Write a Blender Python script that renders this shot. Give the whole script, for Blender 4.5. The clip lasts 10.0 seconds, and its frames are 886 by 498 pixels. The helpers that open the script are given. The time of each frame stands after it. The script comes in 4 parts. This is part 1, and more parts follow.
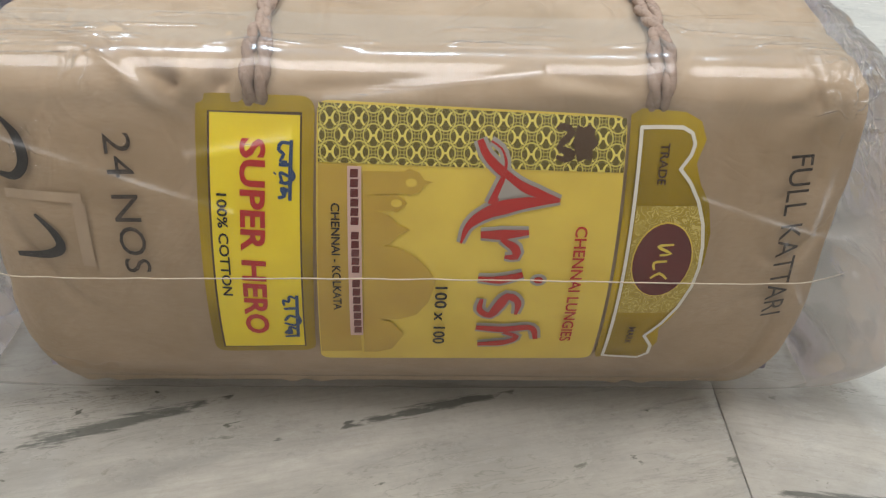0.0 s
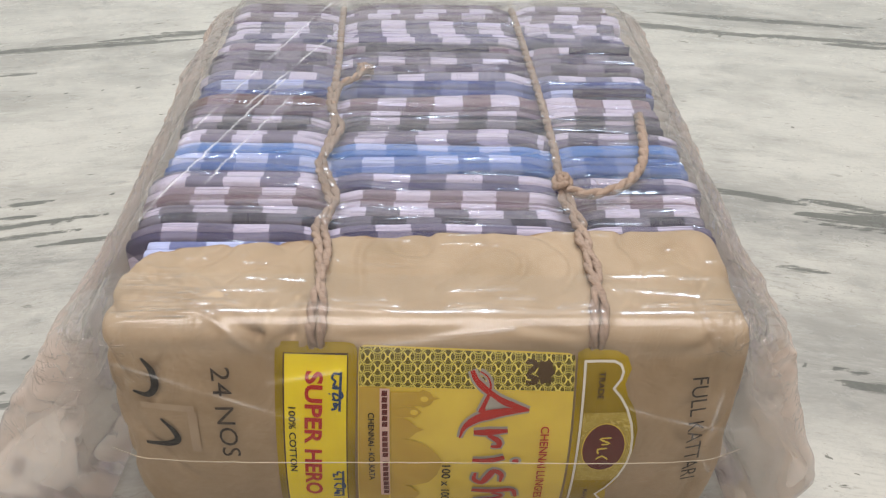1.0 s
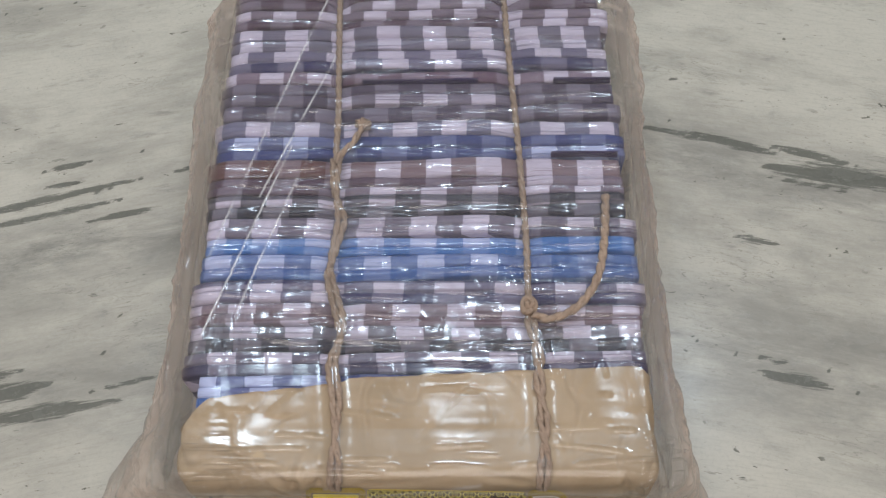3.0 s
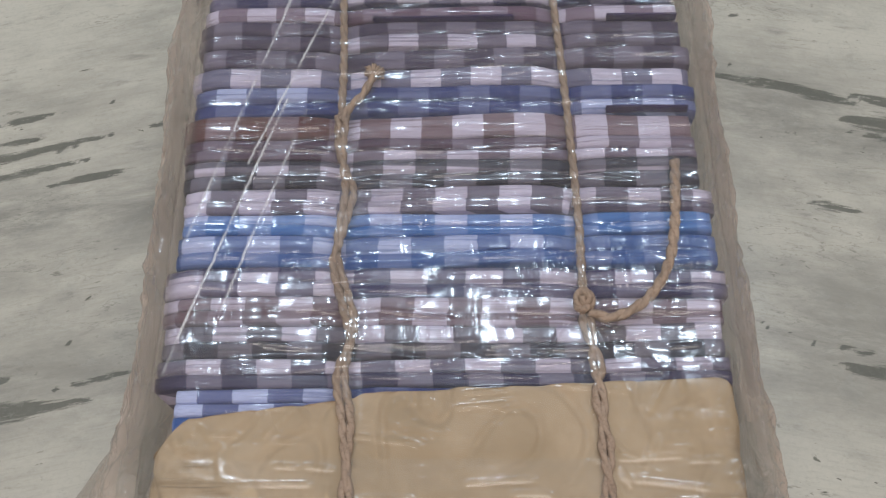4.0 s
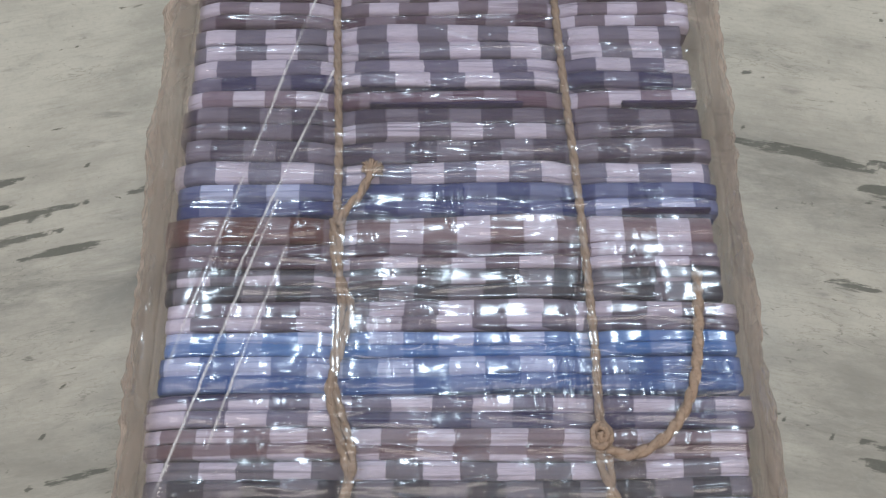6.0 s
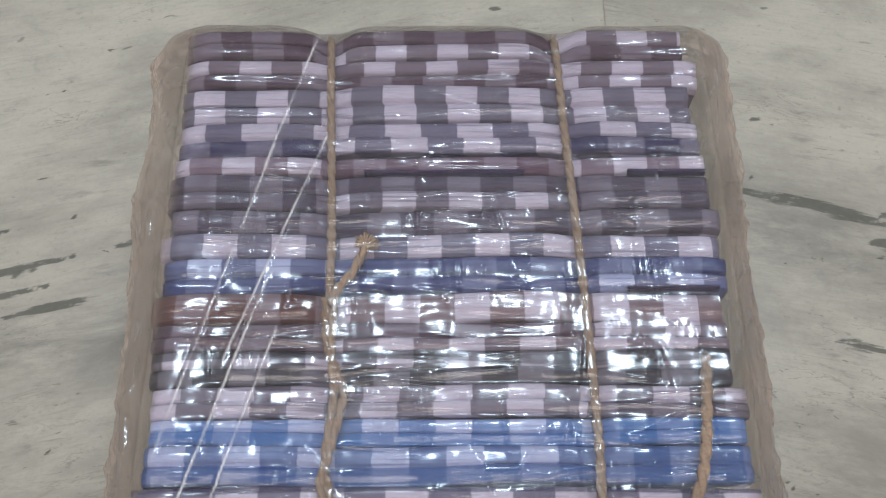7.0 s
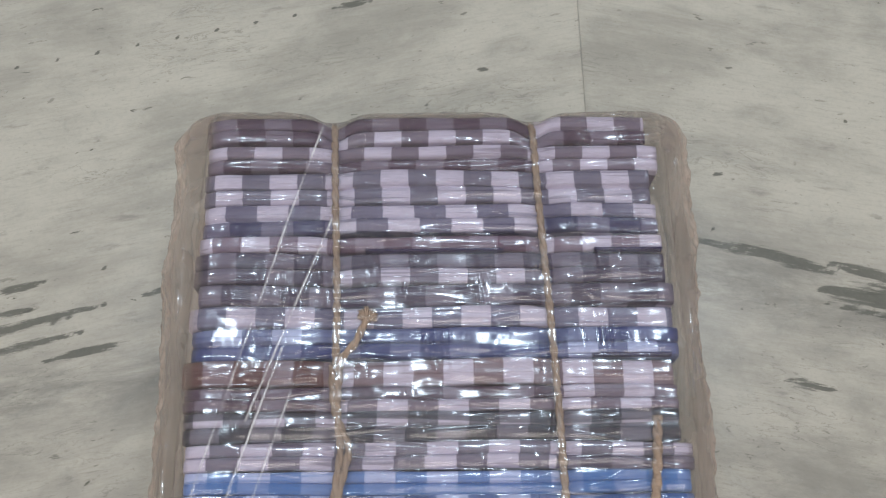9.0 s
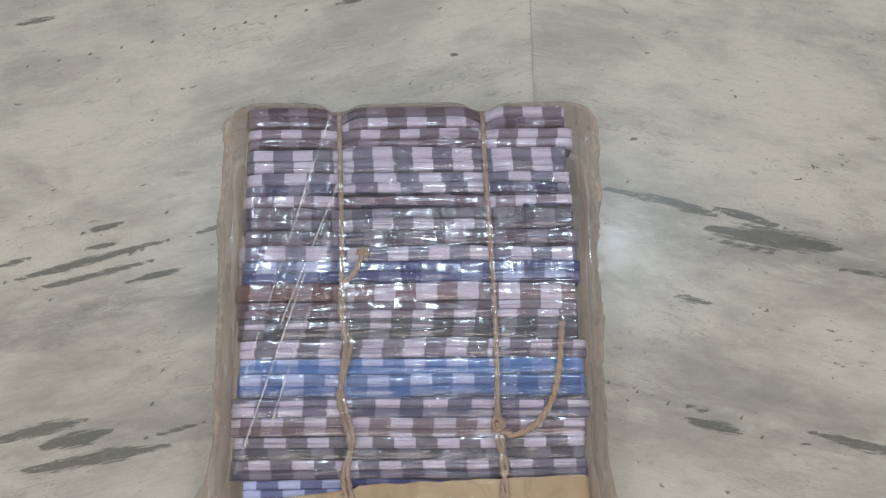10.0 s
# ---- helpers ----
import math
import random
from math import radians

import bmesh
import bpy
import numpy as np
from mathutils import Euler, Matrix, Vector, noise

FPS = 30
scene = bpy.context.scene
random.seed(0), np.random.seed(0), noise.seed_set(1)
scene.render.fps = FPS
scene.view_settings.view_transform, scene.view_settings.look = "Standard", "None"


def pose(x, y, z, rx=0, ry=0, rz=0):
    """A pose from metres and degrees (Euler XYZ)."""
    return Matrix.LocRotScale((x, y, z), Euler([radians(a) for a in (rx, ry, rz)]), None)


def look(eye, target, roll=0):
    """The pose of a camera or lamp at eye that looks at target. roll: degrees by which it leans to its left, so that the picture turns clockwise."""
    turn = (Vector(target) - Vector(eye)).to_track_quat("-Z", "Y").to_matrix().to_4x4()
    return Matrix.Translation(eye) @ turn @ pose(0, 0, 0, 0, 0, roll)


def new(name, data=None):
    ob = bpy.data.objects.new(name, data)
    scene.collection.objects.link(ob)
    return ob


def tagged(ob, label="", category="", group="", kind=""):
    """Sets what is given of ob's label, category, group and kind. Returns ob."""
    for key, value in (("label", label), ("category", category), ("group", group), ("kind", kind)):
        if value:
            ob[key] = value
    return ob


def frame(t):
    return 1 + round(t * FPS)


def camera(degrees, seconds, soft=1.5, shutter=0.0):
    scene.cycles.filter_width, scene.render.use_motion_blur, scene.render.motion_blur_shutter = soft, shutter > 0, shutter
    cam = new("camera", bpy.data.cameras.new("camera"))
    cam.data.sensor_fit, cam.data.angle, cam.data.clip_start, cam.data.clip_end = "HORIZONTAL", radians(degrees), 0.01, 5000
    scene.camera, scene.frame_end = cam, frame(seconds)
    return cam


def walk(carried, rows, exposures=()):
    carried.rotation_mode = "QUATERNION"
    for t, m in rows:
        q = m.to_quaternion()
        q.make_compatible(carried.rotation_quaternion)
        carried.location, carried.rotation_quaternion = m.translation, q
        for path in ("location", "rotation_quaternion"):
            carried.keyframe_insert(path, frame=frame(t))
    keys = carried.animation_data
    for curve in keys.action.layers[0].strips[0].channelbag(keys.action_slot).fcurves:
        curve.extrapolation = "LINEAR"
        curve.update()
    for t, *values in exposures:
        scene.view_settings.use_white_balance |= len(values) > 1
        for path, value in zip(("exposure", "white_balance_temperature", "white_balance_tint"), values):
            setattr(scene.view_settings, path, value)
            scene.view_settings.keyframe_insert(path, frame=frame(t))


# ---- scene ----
cam = camera(51.5, 10.0, soft=1.2)
PATH = [
    (0, (-0.0017, -0.2613, 0.2940), (0.0693, 1.3422, -0.8990), 2.10),
    (0.5, (-0.0014, -0.2933, 0.3380), (0.0792, 1.3387, -0.8160), 2.30),
    (1, (-0.0005, -0.3144, 0.4410), (0.0325, 1.3071, -0.7300), 1.10),
    (1.5, (0.0071, -0.2848, 0.6250), (0.0213, 1.1705, -0.7460), 0.00),
    (2, (0.0194, -0.2403, 0.7820), (0.0047, 0.9300, -0.8390), -1.00),
    (2.5, (0.0385, -0.2013, 0.8140), (0.0175, 0.8492, -0.8870), -1.40),
    (3, (0.0235, -0.1434, 0.7360), (0.0012, 0.8261, -1.0140), -1.50),
    (4.5, (-0.0042, -0.0418, 0.6320), (-0.0211, 0.7812, -1.1900), -1.50),
    (5, (-0.0113, -0.0244, 0.6300), (-0.0040, 0.7833, -1.2000), 0.20),
    (5.5, (-0.0110, 0.0006, 0.6340), (0.0090, 0.8026, -1.1980), 1.00),
    (7, (-0.0078, 0.0805, 0.6320), (0.0111, 0.8616, -1.2090), 1.10),
    (7.5, (-0.0089, 0.0986, 0.6280), (0.0099, 0.8777, -1.2140), 1.00),
    (8, (-0.0114, 0.1077, 0.6410), (0.0077, 0.8738, -1.2060), 1.10),
    (8.5, (-0.0069, 0.1175, 0.6700), (0.0082, 0.8828, -1.1770), 0.80),
    (9, (-0.0022, 0.1113, 0.7300), (0.0173, 0.8272, -1.1370), 1.10),
    (9.5, (0.0100, 0.0946, 0.8390), (0.0208, 0.7209, -1.0610), 0.40),
    (10, (0.0252, 0.0598, 0.9800), (0.0321, 0.5931, -0.9470), 0.30),
]
walk(cam, [(t, look(eye, target, roll)) for t, eye, target, roll in PATH],
     exposures=[(0.0, 0.06, 6000, 9), (0.5, 0.14, 6200, 10), (1.0, 0.00, 6350, 12), (1.5, -0.28, 6350, 11), (2.0, -0.30, 6350, 10), (2.5, -0.47, 6350, 10), (4.5, -0.67, 6380, 10), (10.0, -0.64, 6380, 10)])

# ---- light: three round ceiling lamps and an added wide soft fill behind, in a closed, unseen white room ----
world = bpy.data.worlds.new("world")
scene.world = world
world.use_nodes = True
world.node_tree.nodes["Background"].inputs["Color"].default_value = (0.8, 0.85, 1.0, 1)
world.node_tree.nodes["Background"].inputs["Strength"].default_value = 0.05

for lamp_x in (-0.64, 0.05, 0.74):
    disc = bpy.data.lights.new("ceiling_lamp", "AREA")
    disc.shape, disc.size = "DISK", 0.19
    disc.energy, disc.color = 15.0, (0.70, 0.86, 1.0)
    new("ceiling_lamp", disc).matrix_world = look((lamp_x, 1.08, 2.60), (lamp_x, 1.08, 0))

# unseen fill light, added to brighten the bundle's front and the floor before it
rear_fill = bpy.data.lights.new("rear_fill_light", "AREA")
rear_fill.shape, rear_fill.size, rear_fill.size_y = "RECTANGLE", 2.6, 1.4
rear_fill.energy, rear_fill.color = 62, (1.0, 0.93, 0.87)
new("rear_fill_light", rear_fill).matrix_world = look((0.0, -0.80, 2.66), (0.0, -0.45, 0.0))


# ---- helpers ----
def rgb(code):
    """Linear colour from a six-digit hex code."""
    out = []
    for i in (0, 2, 4):
        v = int(code[i:i + 2], 16) / 255
        out.append(v / 12.92 if v <= 0.04045 else ((v + 0.055) / 1.055) ** 2.4)
    return (*out, 1.0)


class Nodes:
    """Short-hand for building a node material."""

    def __init__(self, name):
        self.mat = bpy.data.materials.new(name)
        self.mat.use_nodes = True
        self.tree = self.mat.node_tree
        self.bsdf = self.tree.nodes["Principled BSDF"]
        self.out = self.tree.nodes["Material Output"]

    def put(self, socket, value):
        if isinstance(value, bpy.types.NodeSocket):
            self.tree.links.new(value, socket)
        else:
            socket.default_value = value

    def node(self, kind, **sets):
        n = self.tree.nodes.new(kind)
        for key, value in sets.items():
            setattr(n, key, value)
        return n

    def math(self, op, a, b=0.0, c=None, clamp=False):
        n = self.node("ShaderNodeMath", operation=op, use_clamp=clamp)
        self.put(n.inputs[0], a)
        self.put(n.inputs[1], b)
        if c is not None:
            self.put(n.inputs[2], c)
        return n.outputs[0]

    def mix(self, fac, a, b, blend="MIX"):
        n = self.node("ShaderNodeMix", data_type="RGBA", blend_type=blend)
        self.put(n.inputs["Factor"], fac)
        self.put(n.inputs[6], a)
        self.put(n.inputs[7], b)
        return n.outputs[2]

    def coords(self, which="Object", scale=(1, 1, 1), turn=0.0):
        c = self.node("ShaderNodeTexCoord")
        m = self.node("ShaderNodeMapping")
        m.vector_type = "TEXTURE"
        self.tree.links.new(c.outputs[which], m.inputs["Vector"])
        m.inputs["Scale"].default_value = [1 / k for k in scale]
        m.inputs["Rotation"].default_value = (0, 0, radians(turn))
        return m.outputs[0]

    def noise(self, vector, scale, detail=4.0, rough=0.55, warp=0.0):
        n = self.node("ShaderNodeTexNoise")
        self.put(n.inputs["Vector"], vector)
        n.inputs["Scale"].default_value = scale
        n.inputs["Detail"].default_value = detail
        n.inputs["Roughness"].default_value = rough
        n.inputs["Distortion"].default_value = warp
        return n.outputs["Fac"]

    def ramp(self, fac, low, high, a=0.0, b=1.0):
        n = self.node("ShaderNodeMapRange", interpolation_type="SMOOTHSTEP")
        self.put(n.inputs["Value"], fac)
        for k, v in zip(("From Min", "From Max", "To Min", "To Max"), (low, high, a, b)):
            self.put(n.inputs[k], v)
        return n.outputs[0]

    def bump(self, height, strength, distance):
        n = self.node("ShaderNodeBump")
        n.inputs["Strength"].default_value = strength
        n.inputs["Distance"].default_value = distance
        self.put(n.inputs["Height"], height)
        return n.outputs[0]

    def set(self, **sets):
        for key, value in sets.items():
            self.put(self.bsdf.inputs[key.replace("_", " ")], value)
        return self.mat


def mesh_data(name, verts, faces, mat, smooth=True):
    me = bpy.data.meshes.new(name)
    me.from_pydata([tuple(map(float, v)) for v in verts], [], [tuple(map(int, q)) for q in faces])
    me.materials.append(mat)
    if smooth:
        me.polygons.foreach_set("use_smooth", [True] * len(me.polygons))
    me.update()
    return me


def solid(name, verts, faces, mat, parent=None, label="", smooth=True):
    ob = new(name, mesh_data(name, verts, faces, mat, smooth))
    ob.parent = parent
    return tagged(ob, label)


def part(name, bm, mat, parent=None, label="", smooth=True):
    me = bpy.data.meshes.new(name)
    bm.to_mesh(me)
    bm.free()
    me.materials.append(mat)
    if smooth:
        me.polygons.foreach_set("use_smooth", [True] * len(me.polygons))
    ob = new(name, me)
    ob.parent = parent
    return tagged(ob, label)


def empty(name, place=(0, 0, 0)):
    ob = new(name)
    ob.location = place
    return ob


def grid_faces(nu, nv, start=0):
    i, j = np.meshgrid(np.arange(nu - 1), np.arange(nv - 1), indexing="ij")
    a = (start + i * nv + j).ravel()
    return np.stack([a, a + nv, a + nv + 1, a + 1], 1)


def rounded_box(low, high, radius, step, skip=()):
    """A box with rounded edges as one fine skin: verts, outward normals, faces. skip: sides left open, as (axis, sign)."""
    low, high = np.array(low, float), np.array(high, float)
    pts, quads = [], []
    count = 0
    for axis in range(3):
        u, v = (axis + 1) % 3, (axis + 2) % 3
        for sign in (-1, 1):
            if (axis, sign) in skip:
                continue
            nu = max(2, int(round((high[u] - low[u]) / step)) + 1)
            nv = max(2, int(round((high[v] - low[v]) / step)) + 1)
            a, b = np.meshgrid(np.linspace(low[u], high[u], nu), np.linspace(low[v], high[v], nv), indexing="ij")
            p = np.zeros((nu * nv, 3))
            p[:, u], p[:, v], p[:, axis] = a.ravel(), b.ravel(), high[axis] if sign > 0 else low[axis]
            q = grid_faces(nu, nv, count)
            quads.append(q if sign > 0 else q[:, ::-1])
            pts.append(p)
            count += nu * nv
    p, quads = np.concatenate(pts), np.concatenate(quads)
    _, first, back = np.unique(np.round(p, 5), axis=0, return_index=True, return_inverse=True)
    p, quads = p[first], back.ravel()[quads]
    core = np.clip(p, low + radius, high - radius)
    away = p - core
    length = np.linalg.norm(away, axis=1, keepdims=True)
    normal = away / np.maximum(length, 1e-9)
    return core + normal * radius, normal, quads


def wobble(points, scale, shift=0.0):
    """Smooth noise between -1 and 1 at each of the points."""
    return np.array([noise.noise(Vector((x * scale + shift, y * scale - shift, z * scale + 2 * shift))) for x, y, z in points])


def smooth_path(points, step):
    """A Catmull-Rom curve through the points, in even steps."""
    p = [Vector(q) for q in points]
    p = [2 * p[0] - p[1], *p, 2 * p[-1] - p[-2]]
    out = []
    for a, b, c, d in zip(p, p[1:], p[2:], p[3:]):
        n = max(2, int((c - b).length / step))
        for i in range(n):
            t = i / n
            out.append(0.5 * (2 * b + (c - a) * t + (2 * a - 5 * b + 4 * c - d) * t * t + (3 * b - a - 3 * c + d) * t ** 3))
    out.append(p[-2])
    return out


def twisted(points, radius, strands=2, turn=0.020, step=0.0014, sides=9, spread=0.30):
    """Verts and faces of a twisted cord along the points."""
    path = smooth_path(points, step)
    verts, faces = [], []
    thick = radius * (1 - spread) * 1.06
    for k in range(strands):
        up = Vector((0, 0, 1))
        run = 0.0
        base = len(verts)
        for i, p in enumerate(path):
            ahead = (path[min(i + 1, len(path) - 1)] - path[max(i - 1, 0)]).normalized()
            side = ahead.cross(up)
            if side.length < 1e-3:
                side = ahead.cross(Vector((1, 0, 0)))
            side.normalize()
            up = side.cross(ahead).normalized()
            if i:
                run += (p - path[i - 1]).length
            a = 2 * math.pi * (run / turn + k / strands) + 0.5 * noise.noise(p * 40)
            out = side * math.cos(a) + up * math.sin(a)
            across = out.cross(ahead)
            fat = thick * (1 + 0.16 * noise.noise(p * 260 + Vector((k, 0, 0))) + 0.10 * noise.noise(p * 900))
            centre = p + out * radius * spread
            for j in range(sides):
                b = 2 * math.pi * j / sides
                verts.append(centre + (out * math.cos(b) + across * math.sin(b)) * fat)
        n = len(path)
        for i in range(n - 1):
            for j in range(sides):
                a, b = base + i * sides + j, base + i * sides + (j + 1) % sides
                faces.append((a, b, b + sides, a + sides))
        faces.append(tuple(base + j for j in range(sides))[::-1])
        faces.append(tuple(base + (n - 1) * sides + j for j in range(sides)))
    return verts, faces


# ---- sizes of the bundle: its front stands at y = 0, its back at y = 0.432 ----
HALF, TOP, LENGTH = 0.157, 0.168, 0.432


def rope_left(y):
    return np.interp(y, (0.04, 0.09, 0.115, 0.16, 0.25, 0.43), (-0.051, -0.057, -0.053, -0.062, -0.064, -0.072))


def rope_right(y):
    return np.interp(y, (0.04, 0.09, 0.15, 0.35, 0.43), (0.080, 0.079, 0.075, 0.070, 0.067))


def bulge_at(x, z):
    return -0.015 * max(0.0, 1 - ((z - 0.092) / 0.06) ** 2) * max(0.0, 1 - (x / 0.16) ** 4)


def front(x, z):
    """Where the paper's front stands at x and the height z."""
    dz = min(max(0.0, z - 0.148), 0.0198)
    return 0.005 + bulge_at(x, z) + 0.020 - math.sqrt(0.020 ** 2 - dz * dz)


# ---- materials ----
def marble(name, turn):
    n = Nodes(name)
    along = n.coords("Object", (1.0, 7.0, 1.0), turn)
    fine = n.coords("Object", (1.0, 1.8, 1.0), turn)
    cloud = n.noise(n.coords("Object", (1.0, 2.6, 1.0), turn), 5.0, 8, 0.66, 0.3)
    mottle = n.noise(fine, 22.0, 8, 0.72, 0.4)
    grain = n.noise(n.coords("Object"), 260.0, 4, 0.75)
    band = n.node("ShaderNodeAttribute", attribute_name="band").outputs["Fac"]
    streak = n.node("ShaderNodeAttribute", attribute_name="streak").outputs["Fac"]
    col = n.mix(n.ramp(cloud, 0.40, 0.68), rgb("b9b4aa"), rgb("9b978f"))
    col = n.mix(n.math("MULTIPLY", n.ramp(mottle, 0.50, 0.72), 0.55), col, rgb("8f8c85"))
    hazy = n.ramp(n.noise(n.coords("Object", (1.0, 3.5, 1.0), turn), 9.0, 8, 0.74, 0.3), 0.28, 0.66)
    col = n.mix(n.math("MULTIPLY", hazy, band), col, rgb("6f6d6a"))
    wisps = n.ramp(n.noise(n.coords("Object", (1.0, 5.0, 1.0), turn), 13.0, 8, 0.70, 0.2), 0.58, 0.74)
    col = n.mix(n.math("MULTIPLY", wisps, 0.62), col, rgb("797672"))
    specks = n.ramp(n.noise(n.coords("Object", (1.0, 3.2, 1.0), turn), 30.0, 5, 0.62, 0.3), 0.635, 0.69)
    col = n.mix(n.math("MULTIPLY", specks, n.ramp(n.noise(fine, 5.0, 3), 0.45, 0.6, 0.0, 0.8)), col, rgb("6d6c64"))
    fibre = n.noise(n.coords("Object", (1.0, 12.0, 1.0), turn), 34.0, 6, 0.72, 0.3)
    col = n.mix(n.math("MULTIPLY", n.ramp(fibre, 0.46, 0.72), 0.22), col, rgb("827e76"))
    pits = n.ramp(n.noise(n.coords("Object", (1.0, 1.7, 1.0), turn), 120.0, 4, 0.7, 0.3), 0.60, 0.70)
    col = n.mix(n.math("MULTIPLY", pits, n.ramp(n.noise(fine, 9.0, 3), 0.42, 0.62, 0.05, 0.5)), col, rgb("77746b"))
    veins = n.noise(n.coords("Object", (1.0, 6.0, 1.0), turn), 16.0, 6, 0.62, 0.8)
    vein = n.ramp(n.math("ABSOLUTE", n.math("SUBTRACT", veins, 0.5)), 0.0, 0.014, 1.0, 0.0)
    col = n.mix(n.math("MULTIPLY", vein, n.ramp(n.noise(fine, 6.0, 3), 0.50, 0.64, 0.0, 0.55)), col, rgb("76746c"))
    flecks = n.ramp(n.noise(n.coords("Object", (1.0, 2.2, 1.0), turn), 62.0, 4, 0.6, 0.5), 0.655, 0.70)
    col = n.mix(n.math("MULTIPLY", flecks, n.ramp(n.noise(fine, 8.0, 3), 0.48, 0.60, 0.0, 0.85)), col, rgb("57574e"))
    jag = n.noise(n.coords("Object", (1.0, 11.0, 1.0), turn), 30.0, 8, 0.70, 0.10)
    cut = n.math("ADD", streak, n.math("MULTIPLY", n.math("SUBTRACT", jag, 0.52), 1.9))
    dark = n.mix(mottle, rgb("4b4b46"), rgb("686862"))
    on = n.math("GREATER_THAN", streak, 0.02)
    col = n.mix(n.math("MULTIPLY", n.math("MULTIPLY", n.ramp(cut, 0.34, 0.66), 0.85), on), col, dark)
    col = n.mix(n.math("MULTIPLY", n.ramp(grain, 0.45, 0.70), 0.16), col, rgb("85857f"))
    n.set(Base_Color=col, Roughness=n.ramp(mottle, 0.3, 0.7, 0.20, 0.30), Normal=n.bump(grain, 0.05, 0.0004))
    n.bsdf.inputs["Specular IOR Level"].default_value = 0.30
    return n.mat


def plaster(name, code):
    n = Nodes(name)
    v = n.noise(n.coords("Object"), 6.0, 5)
    return n.set(Base_Color=n.mix(v, rgb(code), rgb("eae8e2")), Roughness=0.85, Normal=n.bump(n.noise(n.coords("Object"), 90.0), 0.1, 0.001))


def kraft():
    n = Nodes("kraft_paper")
    c = n.coords("Object")
    fibre = n.noise(n.coords("Object", (1.0, 1.0, 4.0)), 330.0, 3, 0.7)
    blot = n.noise(c, 19.0, 5, 0.6, 0.5)
    crease = n.noise(c, 30.0, 3, 0.55, 1.2)
    ridge = n.math("ABSOLUTE", n.math("SUBTRACT", crease, 0.5))
    col = n.mix(n.ramp(blot, 0.3, 0.72), rgb("b09a7f"), rgb("9c8669"))
    col = n.mix(n.math("MULTIPLY", n.ramp(fibre, 0.4, 0.75), 0.3), col, rgb("8d7355"))
    high = n.math("ADD", n.math("MULTIPLY", ridge, 1.0), n.math("MULTIPLY", fibre, 0.05))
    return n.set(Base_Color=col, Roughness=0.7, Normal=n.bump(high, 0.35, 0.004))


def plaid(name, dark, light="c8bed3", pitch=0.038):
    """Checked cotton: warp along x, weft across the fold."""
    n = Nodes(name)
    uv = n.node("ShaderNodeUVMap", uv_map="UVMap").outputs[0]
    sep = n.node("ShaderNodeSeparateXYZ")
    n.put(sep.inputs[0], uv)
    fray = n.math("MULTIPLY", n.math("SUBTRACT", n.noise(n.coords("Object", (1, 0.2, 0.2)), 900.0, 2), 0.5), 0.03)

    def stripes(value, shift):
        f = n.math("FRACT", n.math("ADD", n.math("ADD", n.math("DIVIDE", value, pitch), shift), fray))
        return n.math("MULTIPLY", n.ramp(f, 0.0, 0.02), n.ramp(f, 0.50, 0.52, 1.0, 0.0))

    warp = stripes(sep.outputs[0], 0.25)
    weft = stripes(sep.outputs[1], 0.0)
    both = n.math("ADD", n.math("MULTIPLY", n.math("ADD", warp, weft), 0.23), n.math("MULTIPLY", n.math("MULTIPLY", warp, weft), 0.54))
    thread = n.noise(n.coords("Object", (1, 12, 12)), 160.0, 3, 0.7)
    yarn = n.noise(n.coords("Object", (12, 1, 1)), 160.0, 3, 0.7)
    col = n.mix(both, rgb(dark), rgb(light))
    col = n.mix(n.math("MULTIPLY", n.ramp(thread, 0.35, 0.75), 0.30), col, rgb(dark))
    col = n.mix(n.math("MULTIPLY", n.ramp(yarn, 0.4, 0.75), 0.08), col, rgb(light))
    layers = n.noise(n.coords("Object", (0.02, 1.0, 0.3)), 420.0, 2, 0.5)
    col = n.mix(n.math("MULTIPLY", n.ramp(layers, 0.56, 0.68), 0.5), col, rgb(dark))
    relief = n.bump(layers, 0.6, 0.0016)
    weave = n.node("ShaderNodeBump")
    weave.inputs["Strength"].default_value, weave.inputs["Distance"].default_value = 0.12, 0.0006
    n.put(weave.inputs["Height"], n.math("ADD", thread, yarn))
    n.put(weave.inputs["Normal"], relief)
    return n.set(Base_Color=col, Roughness=0.75, Normal=weave.outputs[0])


